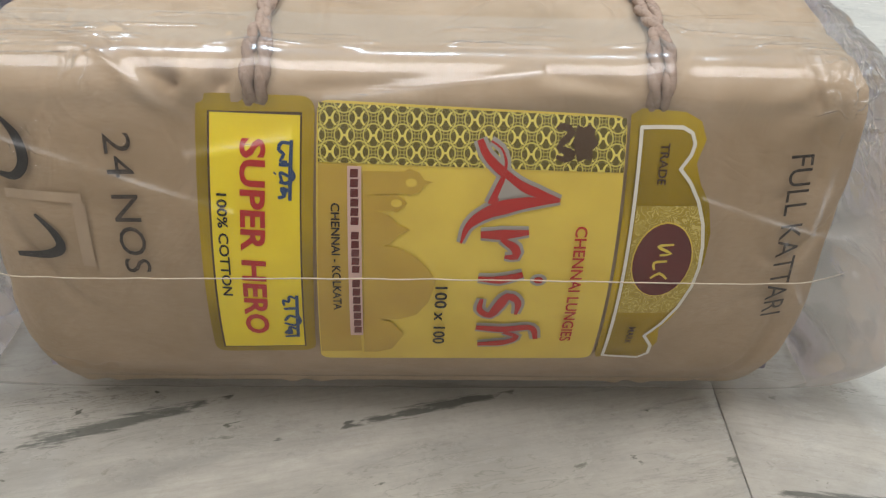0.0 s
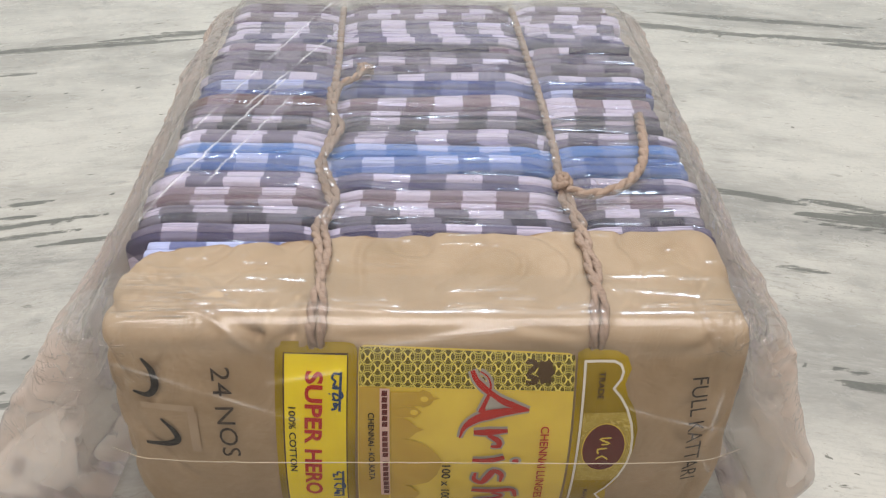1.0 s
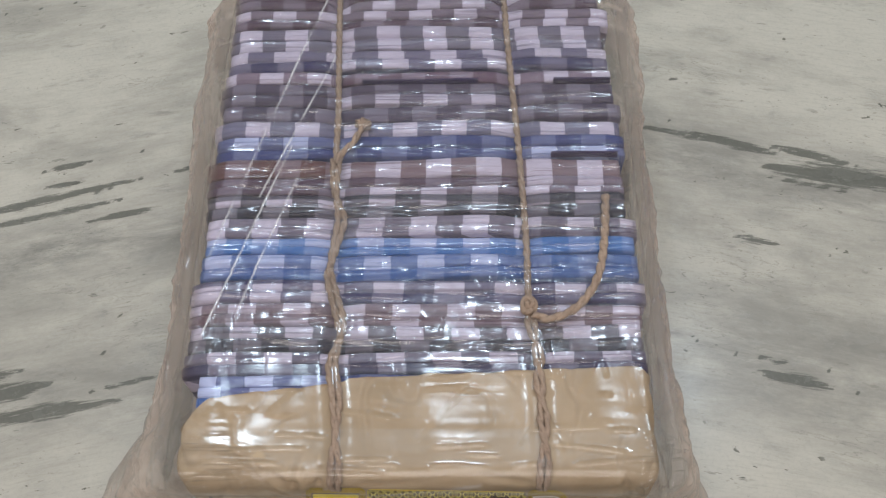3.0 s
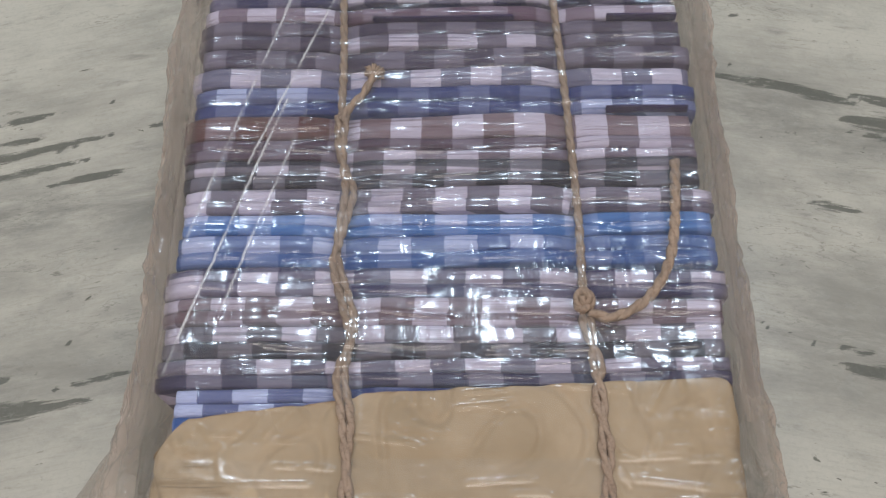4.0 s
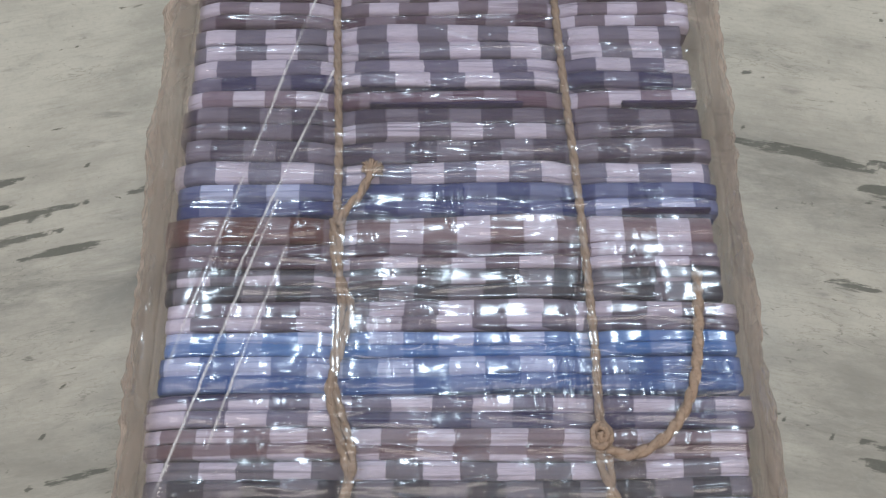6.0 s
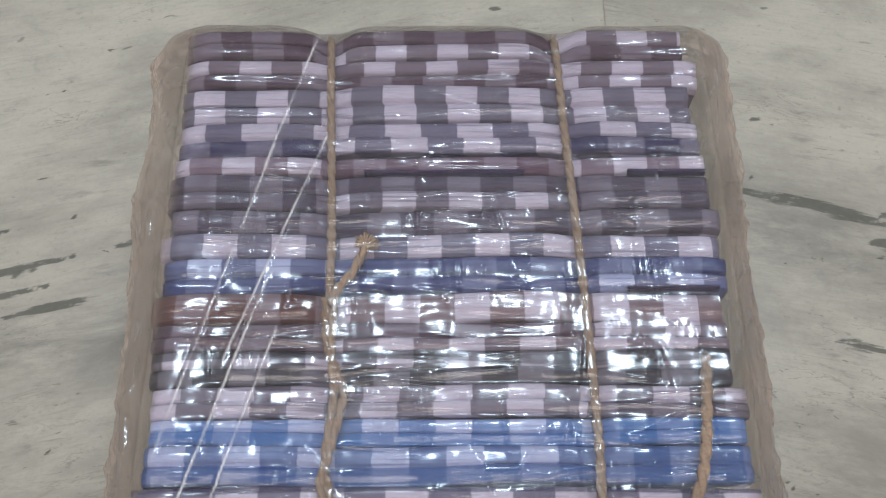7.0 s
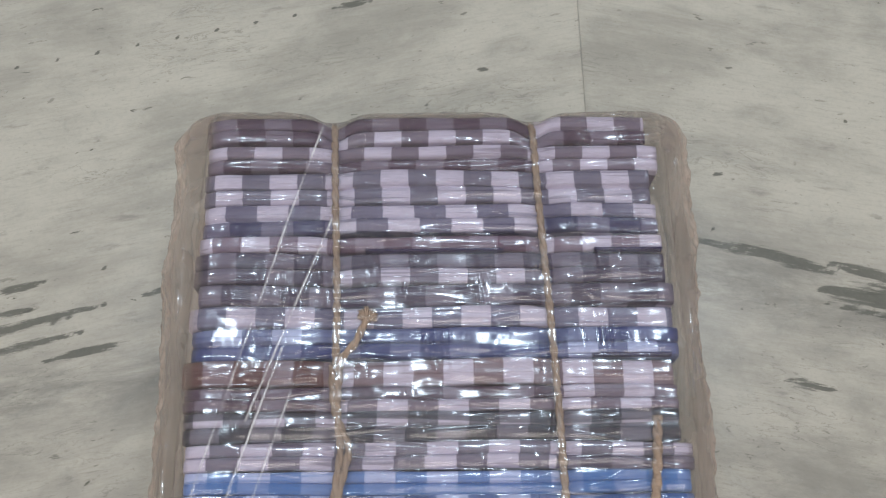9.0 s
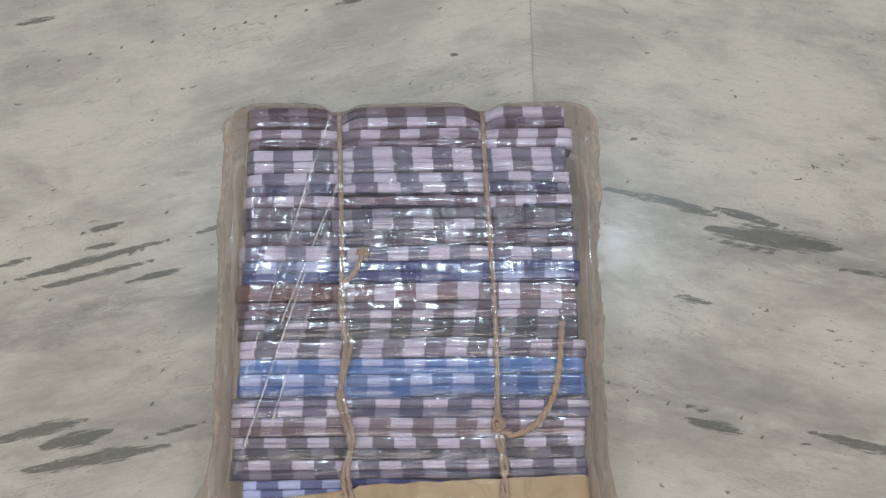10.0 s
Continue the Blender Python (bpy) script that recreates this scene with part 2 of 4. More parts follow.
def film_material(name="clear_film"):
    n = Nodes(name)
    c = n.coords("Object")

    def threads(scale, stretch, turn=0.0, warp=0.4, wide=0.055):
        """Thin raised lines, drawn out along one way."""
        v = n.noise(n.coords("Object", stretch, turn), scale, 2, 0.5, warp)
        return n.ramp(n.math("ABSOLUTE", n.math("SUBTRACT", v, 0.5)), 0.0, wide, 1.0, 0.0)

    def patch(scale, low, high, stretch=(1, 1, 1)):
        return n.ramp(n.noise(n.coords("Object", stretch), scale, 3, 0.55), low, high)

    slack = n.node("ShaderNodeAttribute", attribute_name="slack").outputs["Fac"]
    crisp = n.node("ShaderNodeAttribute", attribute_name="crisp").outputs["Fac"]
    across = n.math("MULTIPLY", threads(170.0, (0.06, 1.0, 1.0)), patch(22.0, 0.52, 0.66))
    pulls = n.math("MULTIPLY", threads(100.0, (1.0, 0.07, 1.0), 4), patch(17.0, 0.53, 0.64))
    curls = n.math("MULTIPLY", threads(85.0, (1.0, 0.8, 1.0), 20, 1.6, 0.045), patch(30.0, 0.54, 0.66))
    soft = n.noise(n.coords("Object", (0.35, 1.0, 1.0)), 38.0, 2, 0.45, 0.6)
    lines = n.math("ADD", n.math("ADD", n.math("MULTIPLY", across, 0.9), n.math("MULTIPLY", pulls, 0.7)), n.math("MULTIPLY", curls, 0.55))
    high = n.math("ADD", lines, n.math("MULTIPLY", soft, 0.5))
    relief = n.bump(n.math("MULTIPLY", high, crisp), 0.8, 0.0010)
    clear = n.node("ShaderNodeBsdfTransparent")
    clear.inputs["Color"].default_value = (0.985, 0.98, 0.975, 1)
    milky = n.node("ShaderNodeBsdfDiffuse")
    milky.inputs["Color"].default_value = rgb("efd6c6")
    glow = n.node("ShaderNodeBsdfTranslucent")
    glow.inputs["Color"].default_value = rgb("efd6c6")
    gloss = n.node("ShaderNodeBsdfGlossy")
    gloss.inputs["Roughness"].default_value = 0.13
    n.put(gloss.inputs["Normal"], relief)
    sheen = n.node("ShaderNodeBsdfGlossy")
    sheen.inputs["Roughness"].default_value = 0.34
    n.put(sheen.inputs["Normal"], relief)
    fres = n.node("ShaderNodeFresnel")
    fres.inputs["IOR"].default_value = 1.55
    n.put(fres.inputs["Normal"], relief)
    cloudy = n.noise(c, 24.0, 3, 0.5, 0.6)
    haze = n.math("ADD", 0.012, n.math("MULTIPLY", slack, n.ramp(cloudy, 0.30, 0.70, 0.42, 0.66)))

    def blend(fac, a, b):
        m = n.node("ShaderNodeMixShader")
        n.put(m.inputs[0], fac)
        n.tree.links.new(a, m.inputs[1])
        n.tree.links.new(b, m.inputs[2])
        return m.outputs[0]

    # white diffuse laid along the creases, painting the bright lines that glints would draw
    crease = n.node("ShaderNodeAttribute", attribute_name="crease").outputs["Fac"]
    pale = n.node("ShaderNodeBsdfDiffuse")
    pale.inputs["Color"].default_value = rgb("f4f2f4")
    body = blend(haze, clear.outputs[0], blend(0.42, milky.outputs[0], glow.outputs[0]))
    body = blend(crease, body, pale.outputs[0])
    shine = blend(n.math("SUBTRACT", 0.32, n.math("MULTIPLY", n.math("MINIMUM", slack, 1.0), 0.20)), gloss.outputs[0], sheen.outputs[0])
    # reflection strength by region, set for the glare, not a count of film layers
    n.put(n.out.inputs["Surface"], blend(n.math("MINIMUM", n.math("MULTIPLY", fres.outputs[0], n.node("ShaderNodeAttribute", attribute_name="layers").outputs["Fac"]), 0.55), body, shine))
    return n.mat


def jute():
    n = Nodes("jute_fibre")
    c = n.coords("Object")
    fibre = n.noise(c, 700.0, 3, 0.7, 0.5)
    tone = n.noise(c, 60.0, 4)
    col = n.mix(tone, rgb("b39c8a"), rgb("8c7566"))
    col = n.mix(n.math("MULTIPLY", n.ramp(fibre, 0.45, 0.7), 0.5), col, rgb("6b5540"))
    return n.set(Base_Color=col, Roughness=0.85, Normal=n.bump(fibre, 0.8, 0.0011))


def print_ink(name, code, rough=0.45, other=None, scale=40.0):
    n = Nodes(name)
    v = n.noise(n.coords("Object"), scale, 4)
    return n.set(Base_Color=n.mix(n.ramp(v, 0.35, 0.7), rgb(code), rgb(other or code)), Roughness=rough)


def gold(name, a, b):
    n = Nodes(name)
    v = n.noise(n.coords("Object", (1, 1, 0.5)), 30.0, 3)
    return n.set(Base_Color=n.mix(n.ramp(v, 0.35, 0.68), rgb(a), rgb(b)), Roughness=0.30, Metallic=0.6)


def ornament():
    """Printed band: staggered yellow H-shaped rosettes in a trellis on dark olive."""
    n = Nodes("ornament_print")
    sep = n.node("ShaderNodeSeparateXYZ")
    n.put(sep.inputs[0], n.coords("Object", (1, 1, 1)))

    def cell(shift):
        u = n.math("SUBTRACT", n.math("FRACT", n.math("ADD", n.math("DIVIDE", sep.outputs[0], 0.0094), shift)), 0.5)
        w = n.math("SUBTRACT", n.math("FRACT", n.math("ADD", n.math("DIVIDE", sep.outputs[2], 0.0100), shift)), 0.5)
        u, w = n.math("ABSOLUTE", u), n.math("ABSOLUTE", w)
        post = n.math("ABSOLUTE", n.math("SUBTRACT", u, n.math("ADD", 0.085, n.math("MULTIPLY", n.math("MULTIPLY", w, w), 2.6))))
        posts = n.math("MULTIPLY", n.ramp(post, 0.035, 0.055, 1.0, 0.0), n.ramp(w, 0.20, 0.23, 1.0, 0.0))
        bar = n.math("MULTIPLY", n.ramp(w, 0.025, 0.045, 1.0, 0.0), n.ramp(u, 0.09, 0.11, 1.0, 0.0))
        round_ = n.math("SQRT", n.math("ADD", n.math("MULTIPLY", u, u), n.math("MULTIPLY", w, w)))
        hoop = n.ramp(n.math("ABSOLUTE", n.math("SUBTRACT", round_, 0.345)), 0.014, 0.032, 0.75, 0.0)
        outer = n.ramp(n.math("ABSOLUTE", n.math("SUBTRACT", round_, 0.44)), 0.008, 0.022, 0.5, 0.0)
        return n.math("MAXIMUM", n.math("MAXIMUM", posts, bar), n.math("MAXIMUM", hoop, outer))

    mask = n.math("MAXIMUM", cell(0.0), cell(0.5))
    return n.set(Base_Color=n.mix(mask, rgb("5e5208"), rgb("e6d768")), Roughness=0.4)


MARBLE_LEFT, MARBLE_RIGHT = marble("marble_left", 12), marble("marble_right", -11)
WALL, PAPER, JUTE, FILM = plaster("wall_paint", "e6e3dc"), kraft(), jute(), film_material()
GOLD, DARK_GOLD = gold("gold_foil", "c2a51c", "8a7413"), gold("dark_gold_foil", "a88e1a", "8a7414")
YELLOW, CREAM = print_ink("yellow_print", "f0da12", 0.4, "e8d010"), print_ink("cream_print", "e3c94e", 0.42, "d8bc48")
RED, BLACK, BLUE = print_ink("red_ink", "b01c14"), print_ink("black_ink", "17120d", 0.6), print_ink("blue_ink", "26406a")
SILVER, MAROON, WHITE = print_ink("silver_ink", "a29d94", 0.3), print_ink("maroon_ink", "5d1715"), print_ink("white_ink", "e4dfd0")
OCHRE, INK, BROWN = print_ink("ochre_ink", "c3a33a", 0.45, "b89733"), print_ink("marker_ink", "120c0a", 0.3), print_ink("brown_ink", "4a3315")
STAMP, PINK = print_ink("stamp_ink", "2a231d", 0.7, "4a3e33", 300.0), print_ink("pale_ink", "d9b9ae")
ORNAMENT = ornament()


def scrolls():
    """Fine pale loops printed on gold."""
    n = Nodes("scroll_print")
    v = n.noise(n.coords("Object"), 210.0, 1, 0.4, 1.5)
    line = n.ramp(n.math("ABSOLUTE", n.math("SUBTRACT", n.math("FRACT", n.math("MULTIPLY", v, 7.0)), 0.5)), 0.10, 0.2, 1.0, 0.0)
    return n.set(Base_Color=n.mix(line, rgb("a8912a"), rgb("cfbb62")), Roughness=0.4)


SCROLLS = scrolls()

# ---- floor: two marble slabs that meet in one fine joint, and unseen plain walls added to close the room and bounce light ----
JOINT, WEST, EAST, SOUTH, NORTH, HIGH = 0.1355, -1.7, 1.9, -1.6, 2.9, 2.75
# dark streaks of the stone: x0, y0, x1, y1, half width
STREAKS_RIGHT = [
    (0.139, 0.810, 0.420, 0.739, 0.0140), (0.467, 0.726, 0.574, 0.709, 0.0100),
    (0.190, 0.407, 0.300, 0.377, 0.0050), (0.250, 0.396, 0.345, 0.364, 0.0085), (0.315, 0.354, 0.475, 0.327, 0.0180),
    (0.330, 0.378, 0.410, 0.352, 0.0080), (0.316, 0.342, 0.400, 0.322, 0.0035), (0.278, 0.144, 0.345, 0.128, 0.0090),
    (0.280, 0.157, 0.318, 0.149, 0.0028), (0.405, 0.130, 0.560, 0.092, 0.0090), (0.395, 0.118, 0.425, 0.112, 0.0030),
    (0.280, 0.277, 0.325, 0.266, 0.0060), (0.460, 0.305, 0.560, 0.290, 0.0045), (0.137, -0.025, 0.240, -0.045, 0.0060),
    (0.262, 0.824, 0.560, 0.772, 0.0120), (0.330, 0.760, 0.620, 0.716, 0.0100), (0.240, 0.462, 0.262, 0.456, 0.0020),
]
STREAKS_LEFT = [
    (-0.402, 0.704, -0.218, 0.751, 0.0100), (-0.268, 0.788, 0.007, 0.847, 0.0120), (-0.331, 0.734, -0.089, 0.773, 0.0060),
    (-0.255, 0.348, -0.200, 0.366, 0.0042), (-0.325, 0.294, -0.250, 0.312, 0.0055), (-0.430, 0.285, -0.285, 0.322, 0.0060),
    (-0.455, 0.295, -0.268, 0.346, 0.0068), (-0.372, 0.352, -0.326, 0.364, 0.0055), (-0.470, 0.312, -0.420, 0.326, 0.0045),
    (-0.370, 0.332, -0.330, 0.342, 0.0050), (-0.420, 0.093, -0.250, 0.122, 0.0105), (-0.400, 0.118, -0.318, 0.136, 0.0125),
    (-0.460, 0.122, -0.340, 0.150, 0.0095), (-0.284, 0.128, -0.215, 0.146, 0.0035), (-0.175, -0.010, -0.075, 0.026, 0.0055),
    (-0.035, 0.006, 0.050, 0.030, 0.0045), (-0.560, 0.660, -0.260, 0.722, 0.0110), (-0.480, 0.610, -0.430, 0.620, 0.0060),
    (-0.096, 0.636, -0.060, 0.644, 0.0050), (0.035, 0.566, 0.052, 0.570, 0.0040), (-0.010, 0.527, -0.004, 0.537, 0.0030),
]
# broad grey bands: x0, y0, x1, y1, half width, strength
BANDS = [
    (-0.70, 0.190, 0.1355, 0.360, 0.035, 0.75), (-0.70, 0.060, 0.1355, 0.200, 0.060, 0.42), (-0.70, 0.560, 0.10, 0.720, 0.050, 0.25),
    (0.1355, 0.390, 0.80, 0.230, 0.045, 0.70), (0.1355, 0.190, 0.80, 0.060, 0.060, 0.55), (0.1355, 0.850, 0.90, 0.690, 0.050, 0.50),
    (-0.50, -0.12, 0.1355, 0.030, 0.035, 0.35), (0.1355, 0.0, 0.80, -0.15, 0.045, 0.35),
]


def along_line(x, y, x0, y0, x1, y1):
    dx, dy = x1 - x0, y1 - y0
    length = math.hypot(dx, dy)
    return ((x - x0) * dx + (y - y0) * dy) / length ** 2, np.abs((x - x0) * dy - (y - y0) * dx) / length


def slab(x0, x1, mat, streaks, parent):
    rim = 0.0004
    xs = np.unique(np.round(np.concatenate([[x0, x0 + rim, x1 - rim, x1], np.arange(max(x0 + 0.01, -0.9), min(x1 - 0.005, 0.9), 0.004)]), 5))
    ys = np.unique(np.round(np.concatenate([[SOUTH, SOUTH + rim, NORTH - rim, NORTH], np.arange(-0.4, 1.3, 0.004)]), 5))
    x, y = (a.ravel() for a in np.meshgrid(xs, ys, indexing="ij"))
    z = np.where((x <= x0 + 1e-5) | (x >= x1 - 1e-5), -rim, 0.0)
    ob = solid("marble_slab", np.stack([x, y, z], 1), grid_faces(len(xs), len(ys)), mat, parent)
    dark, grey = np.zeros(len(x)), np.zeros(len(x))
    for a, b, c, d, w in streaks:
        s, off = along_line(x, y, a, b, c, d)
        inside = np.clip(np.sin(np.pi * np.clip(s, 0, 1)), 0, 1) ** 0.8
        dark = np.maximum(dark, np.clip(1.0 - off / np.maximum(w * inside, 1e-4) * 0.75, 0, 1))
    for a, b, c, d, w, k in BANDS:
        s, off = along_line(x, y, a, b, c, d)
        grey = np.maximum(grey, k * np.exp(-(off / w) ** 2) * ((s > 0) & (s < 1)))
    for name, values in (("streak", dark), ("band", grey)):
        ob.data.attributes.new(name, "FLOAT", "POINT").data.foreach_set("value", values)
    return ob


def plate(name, low, high, mat):
    v = [(x, y, z) for x in (low[0], high[0]) for y in (low[1], high[1]) for z in (low[2], high[2])]
    f = [(0, 1, 3, 2), (4, 6, 7, 5), (0, 4, 5, 1), (2, 3, 7, 6), (0, 2, 6, 4), (1, 5, 7, 3)]
    return tagged(solid(name, v, f, mat, smooth=False), kind="structure")


floor = plate("floor", (WEST, SOUTH, -0.06), (EAST, NORTH, -0.0014), print_ink("grout", "b2afa6", 0.9, "a29f97"))
tagged(floor, "polished grey-white marble floor with dark streaks", "floor")
slab(WEST, JOINT - 0.00025, MARBLE_LEFT, STREAKS_LEFT, floor)
slab(JOINT + 0.00025, EAST, MARBLE_RIGHT, STREAKS_RIGHT, floor)
plate("wall_west", (WEST - 0.1, SOUTH, -0.06), (WEST, NORTH, HIGH), WALL)
plate("wall_east", (EAST, SOUTH, -0.06), (EAST + 0.1, NORTH, HIGH), WALL)
# unseen wall behind the camera, darkened to weaken its reflection in the film
plate("wall_south", (WEST - 0.1, SOUTH - 0.1, -0.06), (EAST + 0.1, SOUTH, HIGH), plaster("unseen_dark_wall", "857a70"))
plate("wall_north", (WEST - 0.1, NORTH, -0.06), (EAST + 0.1, NORTH + 0.1, HIGH), WALL)
plate("ceiling", (WEST - 0.1, SOUTH - 0.1, HIGH), (EAST + 0.1, NORTH + 0.1, HIGH + 0.1), WALL)

# ---- the folded cloths: front edge, back edge, colour, rows of light (L), dark (D) and half (M) weft seen on top ----
COLOURS = {
    "plum": ("plum and lilac", "442a42"), "grey": ("grey-green and lilac", "292346"), "indigo": ("indigo and lilac", "252052"),
    "mauve": ("mauve and lilac", "5e4259"), "olive": ("warm grey and lilac", "3e324c"), "charcoal": ("charcoal and lilac", "1b172e"),
    "slate": ("slate-grey and pale lilac", "3a3d62"), "navy": ("navy-blue and lavender", "283470"), "maroon": ("maroon and lilac", "542a2c"),
    "blue": ("bright blue and lavender", "2f64a8"), "deep": ("deep blue and lavender", "214c8e"), "brown": ("brown and lilac", "583c48"),
}
CLOTHS = [
    (0.409, 0.431, "plum", "DL", 0.001), (0.389, 0.409, "plum", "DL", -0.006), (0.364, 0.389, "grey", "LL", 0.008), (0.341, 0.364, "indigo", "DL", -0.025),
    (0.329, 0.341, "mauve", "L", -0.005), (0.306, 0.329, "olive", "LD", 0.007), (0.291, 0.306, "olive", "D", 0.0), (0.276, 0.291, "slate", "L", -0.015),
    (0.256, 0.276, "navy", "DL", -0.019), (0.238, 0.256, "maroon", "L", -0.028), (0.222, 0.238, "plum", "LD", 0.012), (0.203, 0.222, "charcoal", "DM", 0.010),
    (0.186, 0.203, "olive", "DL", -0.036), (0.171, 0.186, "blue", "DL", -0.038), (0.151, 0.171, "deep", "DL", 0.009), (0.133, 0.151, "indigo", "DM", -0.022),
    (0.117, 0.133, "brown", "ML", -0.010), (0.097, 0.117, "charcoal", "DL", -0.005), (0.080, 0.097, "grey", "DL", -0.018), (0.064, 0.080, "navy", "LD", 0.010),
    (0.048, 0.064, "deep", "LD", 0.0), (0.034, 0.048, "slate", "DL", 0.0), (0.022, 0.034, "plum", "L", 0.0), (0.012, 0.022, "grey", "D", 0.0),
]
PLAIDS = {key: plaid("plaid_" + key, code, light="b4bbe0" if key in ("blue", "deep", "navy") else "c8bed3", pitch=0.0425 if key == "indigo" else 0.038) for key, (_, code) in COLOURS.items()}
dice = random.Random(7)


def cloth_top(y):
    return float(np.interp(y, (0.0, 0.08, 0.2, 0.36, 0.432), (0.160, 0.162, 0.162, 0.159, 0.155)))


def folded_cloth(y0, y1, key, rows, shift):
    """One folded length of cloth on its side; its fold edges look up."""
    left = -np.interp(y0, (0.0, 0.1, 0.25, 0.43), (0.154, 0.158, 0.159, 0.160)) + dice.uniform(-0.005, 0.004)
    right = np.interp(y0, (0.0, 0.1, 0.25, 0.33, 0.43), (0.152, 0.156, 0.154, 0.151, 0.150)) + dice.uniform(-0.005, 0.004)
    if y0 < 0.075:
        left, right = max(left, -0.146), min(right, 0.146)
    floor_z = 0.030 if y0 < 0.1 else 0.006
    xs = np.linspace(left, right, 84)
    folds = len(rows)
    width = (y1 - y0) / folds
    ring = []  # y, z below the top, v of the weave, shift of the warp
    ring.append((y0 + 0.0006, -0.150, 0, 0))
    ring.append((y0 + 0.0004, -0.030, 0, 0))
    for i, row in enumerate(rows):
        mid, lift = y0 + (i + 0.5) * width, dice.uniform(-0.0016, 0.0006)
        v = {"L": 0.25, "D": 0.75, "M": 0.55}[row] * 0.038
        slip = dice.uniform(-0.003, 0.003)
        high = min(0.42 * width, 0.0040)
        for a in (-85, -62, -38, -14, 14, 38, 62, 85):
            s, c = math.sin(radians(a)), math.cos(radians(a))
            ring.append((mid + 0.5 * width * s * 0.95, lift - high * (1 - c ** 0.6), v + 0.5 * width * s * 0.85, slip - shift))
        if i < folds - 1:
            ring.append((mid + 0.5 * width, -0.0042, v, slip - shift))
    ring.append((y1 - 0.0004, -0.030, 0, 0))
    ring.append((y1 - 0.0006, -0.150, 0, 0))
    ring = np.array(ring)
    m = len(ring)
    verts, uvs = [], []
    seed = dice.uniform(0, 50)
    sway = (y1 - y0) * 0.12
    flips = [[0.019 if dice.random() < 0.13 else 0.0 for _ in range(3)] for _ in range(folds + 1)]
    for x in xs:
        press = 0.0
        for rx in (rope_left(y0), rope_right(y0)):
            press += math.exp(-((x - rx) / 0.010) ** 2)
        bulge = 0.006 * (1 - press) * max(0.0, (y1 - 0.395) / 0.035) ** 2 - 0.004 * max(0.0, (y1 - 0.395) / 0.035) ** 2
        top = cloth_top(y0) - 0.0035 * press + 0.0016 * noise.noise((x * 9, seed, 0)) + 0.0006 * noise.noise((x * 40, seed, 3))
        end = max(0.0, (abs(x) - 0.140) / 0.02)
        top -= 0.006 * end * end
        for k, (y, z, v, slip) in enumerate(ring):
            deep = 0.2 if z < -0.02 else 1.0
            fold = min(folds, max(0, (k - 2) // 9))
            section = 0 if x < rope_left(y0) else 1 if x < rope_right(y0) else 2
            yy = y + deep * (sway * noise.noise((x * 11, seed, fold * 1.7)) + bulge)
            verts.append((x, yy, max(floor_z, top + z + (0.0010 * noise.noise((x * 14, seed, fold * 2.3)) if deep > 0.5 else 0.0))))
            uvs.append((x + slip + 0.0006 * noise.noise((x * 60, k, seed)), v + flips[fold][section] + 0.003 * noise.noise((x * 6, seed, 9))))
    n = len(xs)
    faces = [tuple(q) for q in grid_faces(n, m)]
    faces += [(i * m, i * m + m - 1, (i + 1) * m + m - 1, (i + 1) * m) for i in range(n - 1)]
    faces += [tuple(range(m)), tuple((n - 1) * m + j for j in reversed(range(m)))]
    ob = solid("folded_cloth", verts, faces, PLAIDS[key])
    layer = ob.data.uv_layers.new(name="UVMap")
    at = np.empty(len(ob.data.loops), int)
    ob.data.loops.foreach_get("vertex_index", at)
    layer.data.foreach_set("uv", np.array(uvs)[at].ravel())
    words = COLOURS[key][0]
    return tagged(ob, f"folded {words} checked cotton cloth packed on edge", "folded cloth", "cloths in the bundle")


stacked = [folded_cloth(*row) for row in CLOTHS]


def border_stripe(cloth, y, x0, x1, mat):
    """A thin dark selvedge that peeps out between two folds."""
    verts, faces = [], []
    xs = np.linspace(x0, x1, 24)
    for x in xs:
        z = cloth_top(y) + 0.0034 + 0.0005 * noise.noise((x * 30, y * 50, 0))
        lean = 0.0006 * noise.noise((x * 20, y * 90, 4))
        for dy, dz in ((-0.0010, -0.006), (-0.0009, -0.0003), (0.0, 0.0004), (0.0009, -0.0003), (0.0010, -0.006)):
            verts.append((x, y + dy + lean, z + dz))
    faces = [tuple(q) for q in grid_faces(len(xs), 5)]
    return solid("border_stripe", verts, faces, mat, cloth, "dark violet woven border")


VIOLET = print_ink("violet_yarn", "2a1c48", 0.8, "3a2a58", 400.0)
border_stripe(stacked[5], 0.3285, -0.048, 0.044, VIOLET)
border_stripe(stacked[5], 0.3285, 0.104, 0.149, VIOLET)
border_stripe(stacked[9], 0.2565, 0.098, 0.148, VIOLET)

# ---- the brown paper round the front end of the bundle ----
v, nrm, quads = rounded_box((-0.1565, 0.005, 0.004), (0.1565, 0.100, TOP), 0.020, 0.0017, skip=((1, 1),))
wide = wobble(v, 22.0)
small = wobble(v, 75.0, 3.0)
calm = np.clip((np.abs(v[:, 0]) - 0.105) / 0.03, 0, 1)
upper = np.clip((v[:, 1] - 0.02) / 0.03, 0, 1)
loose = np.maximum(calm, upper)
low = np.clip((0.075 - v[:, 2]) / 0.075, 0, 1)
bulge = np.array([bulge_at(x, z) for x, _, z in v]) * np.clip(1 - (v[:, 1] - 0.005) / 0.05, 0, 1)
v = v + nrm * (0.0013 * wide * loose + 0.0006 * small * loose - 0.0022 * loose * np.exp(-(wobble(v, 30.0, 7.0) / 0.09) ** 2))[:, None]
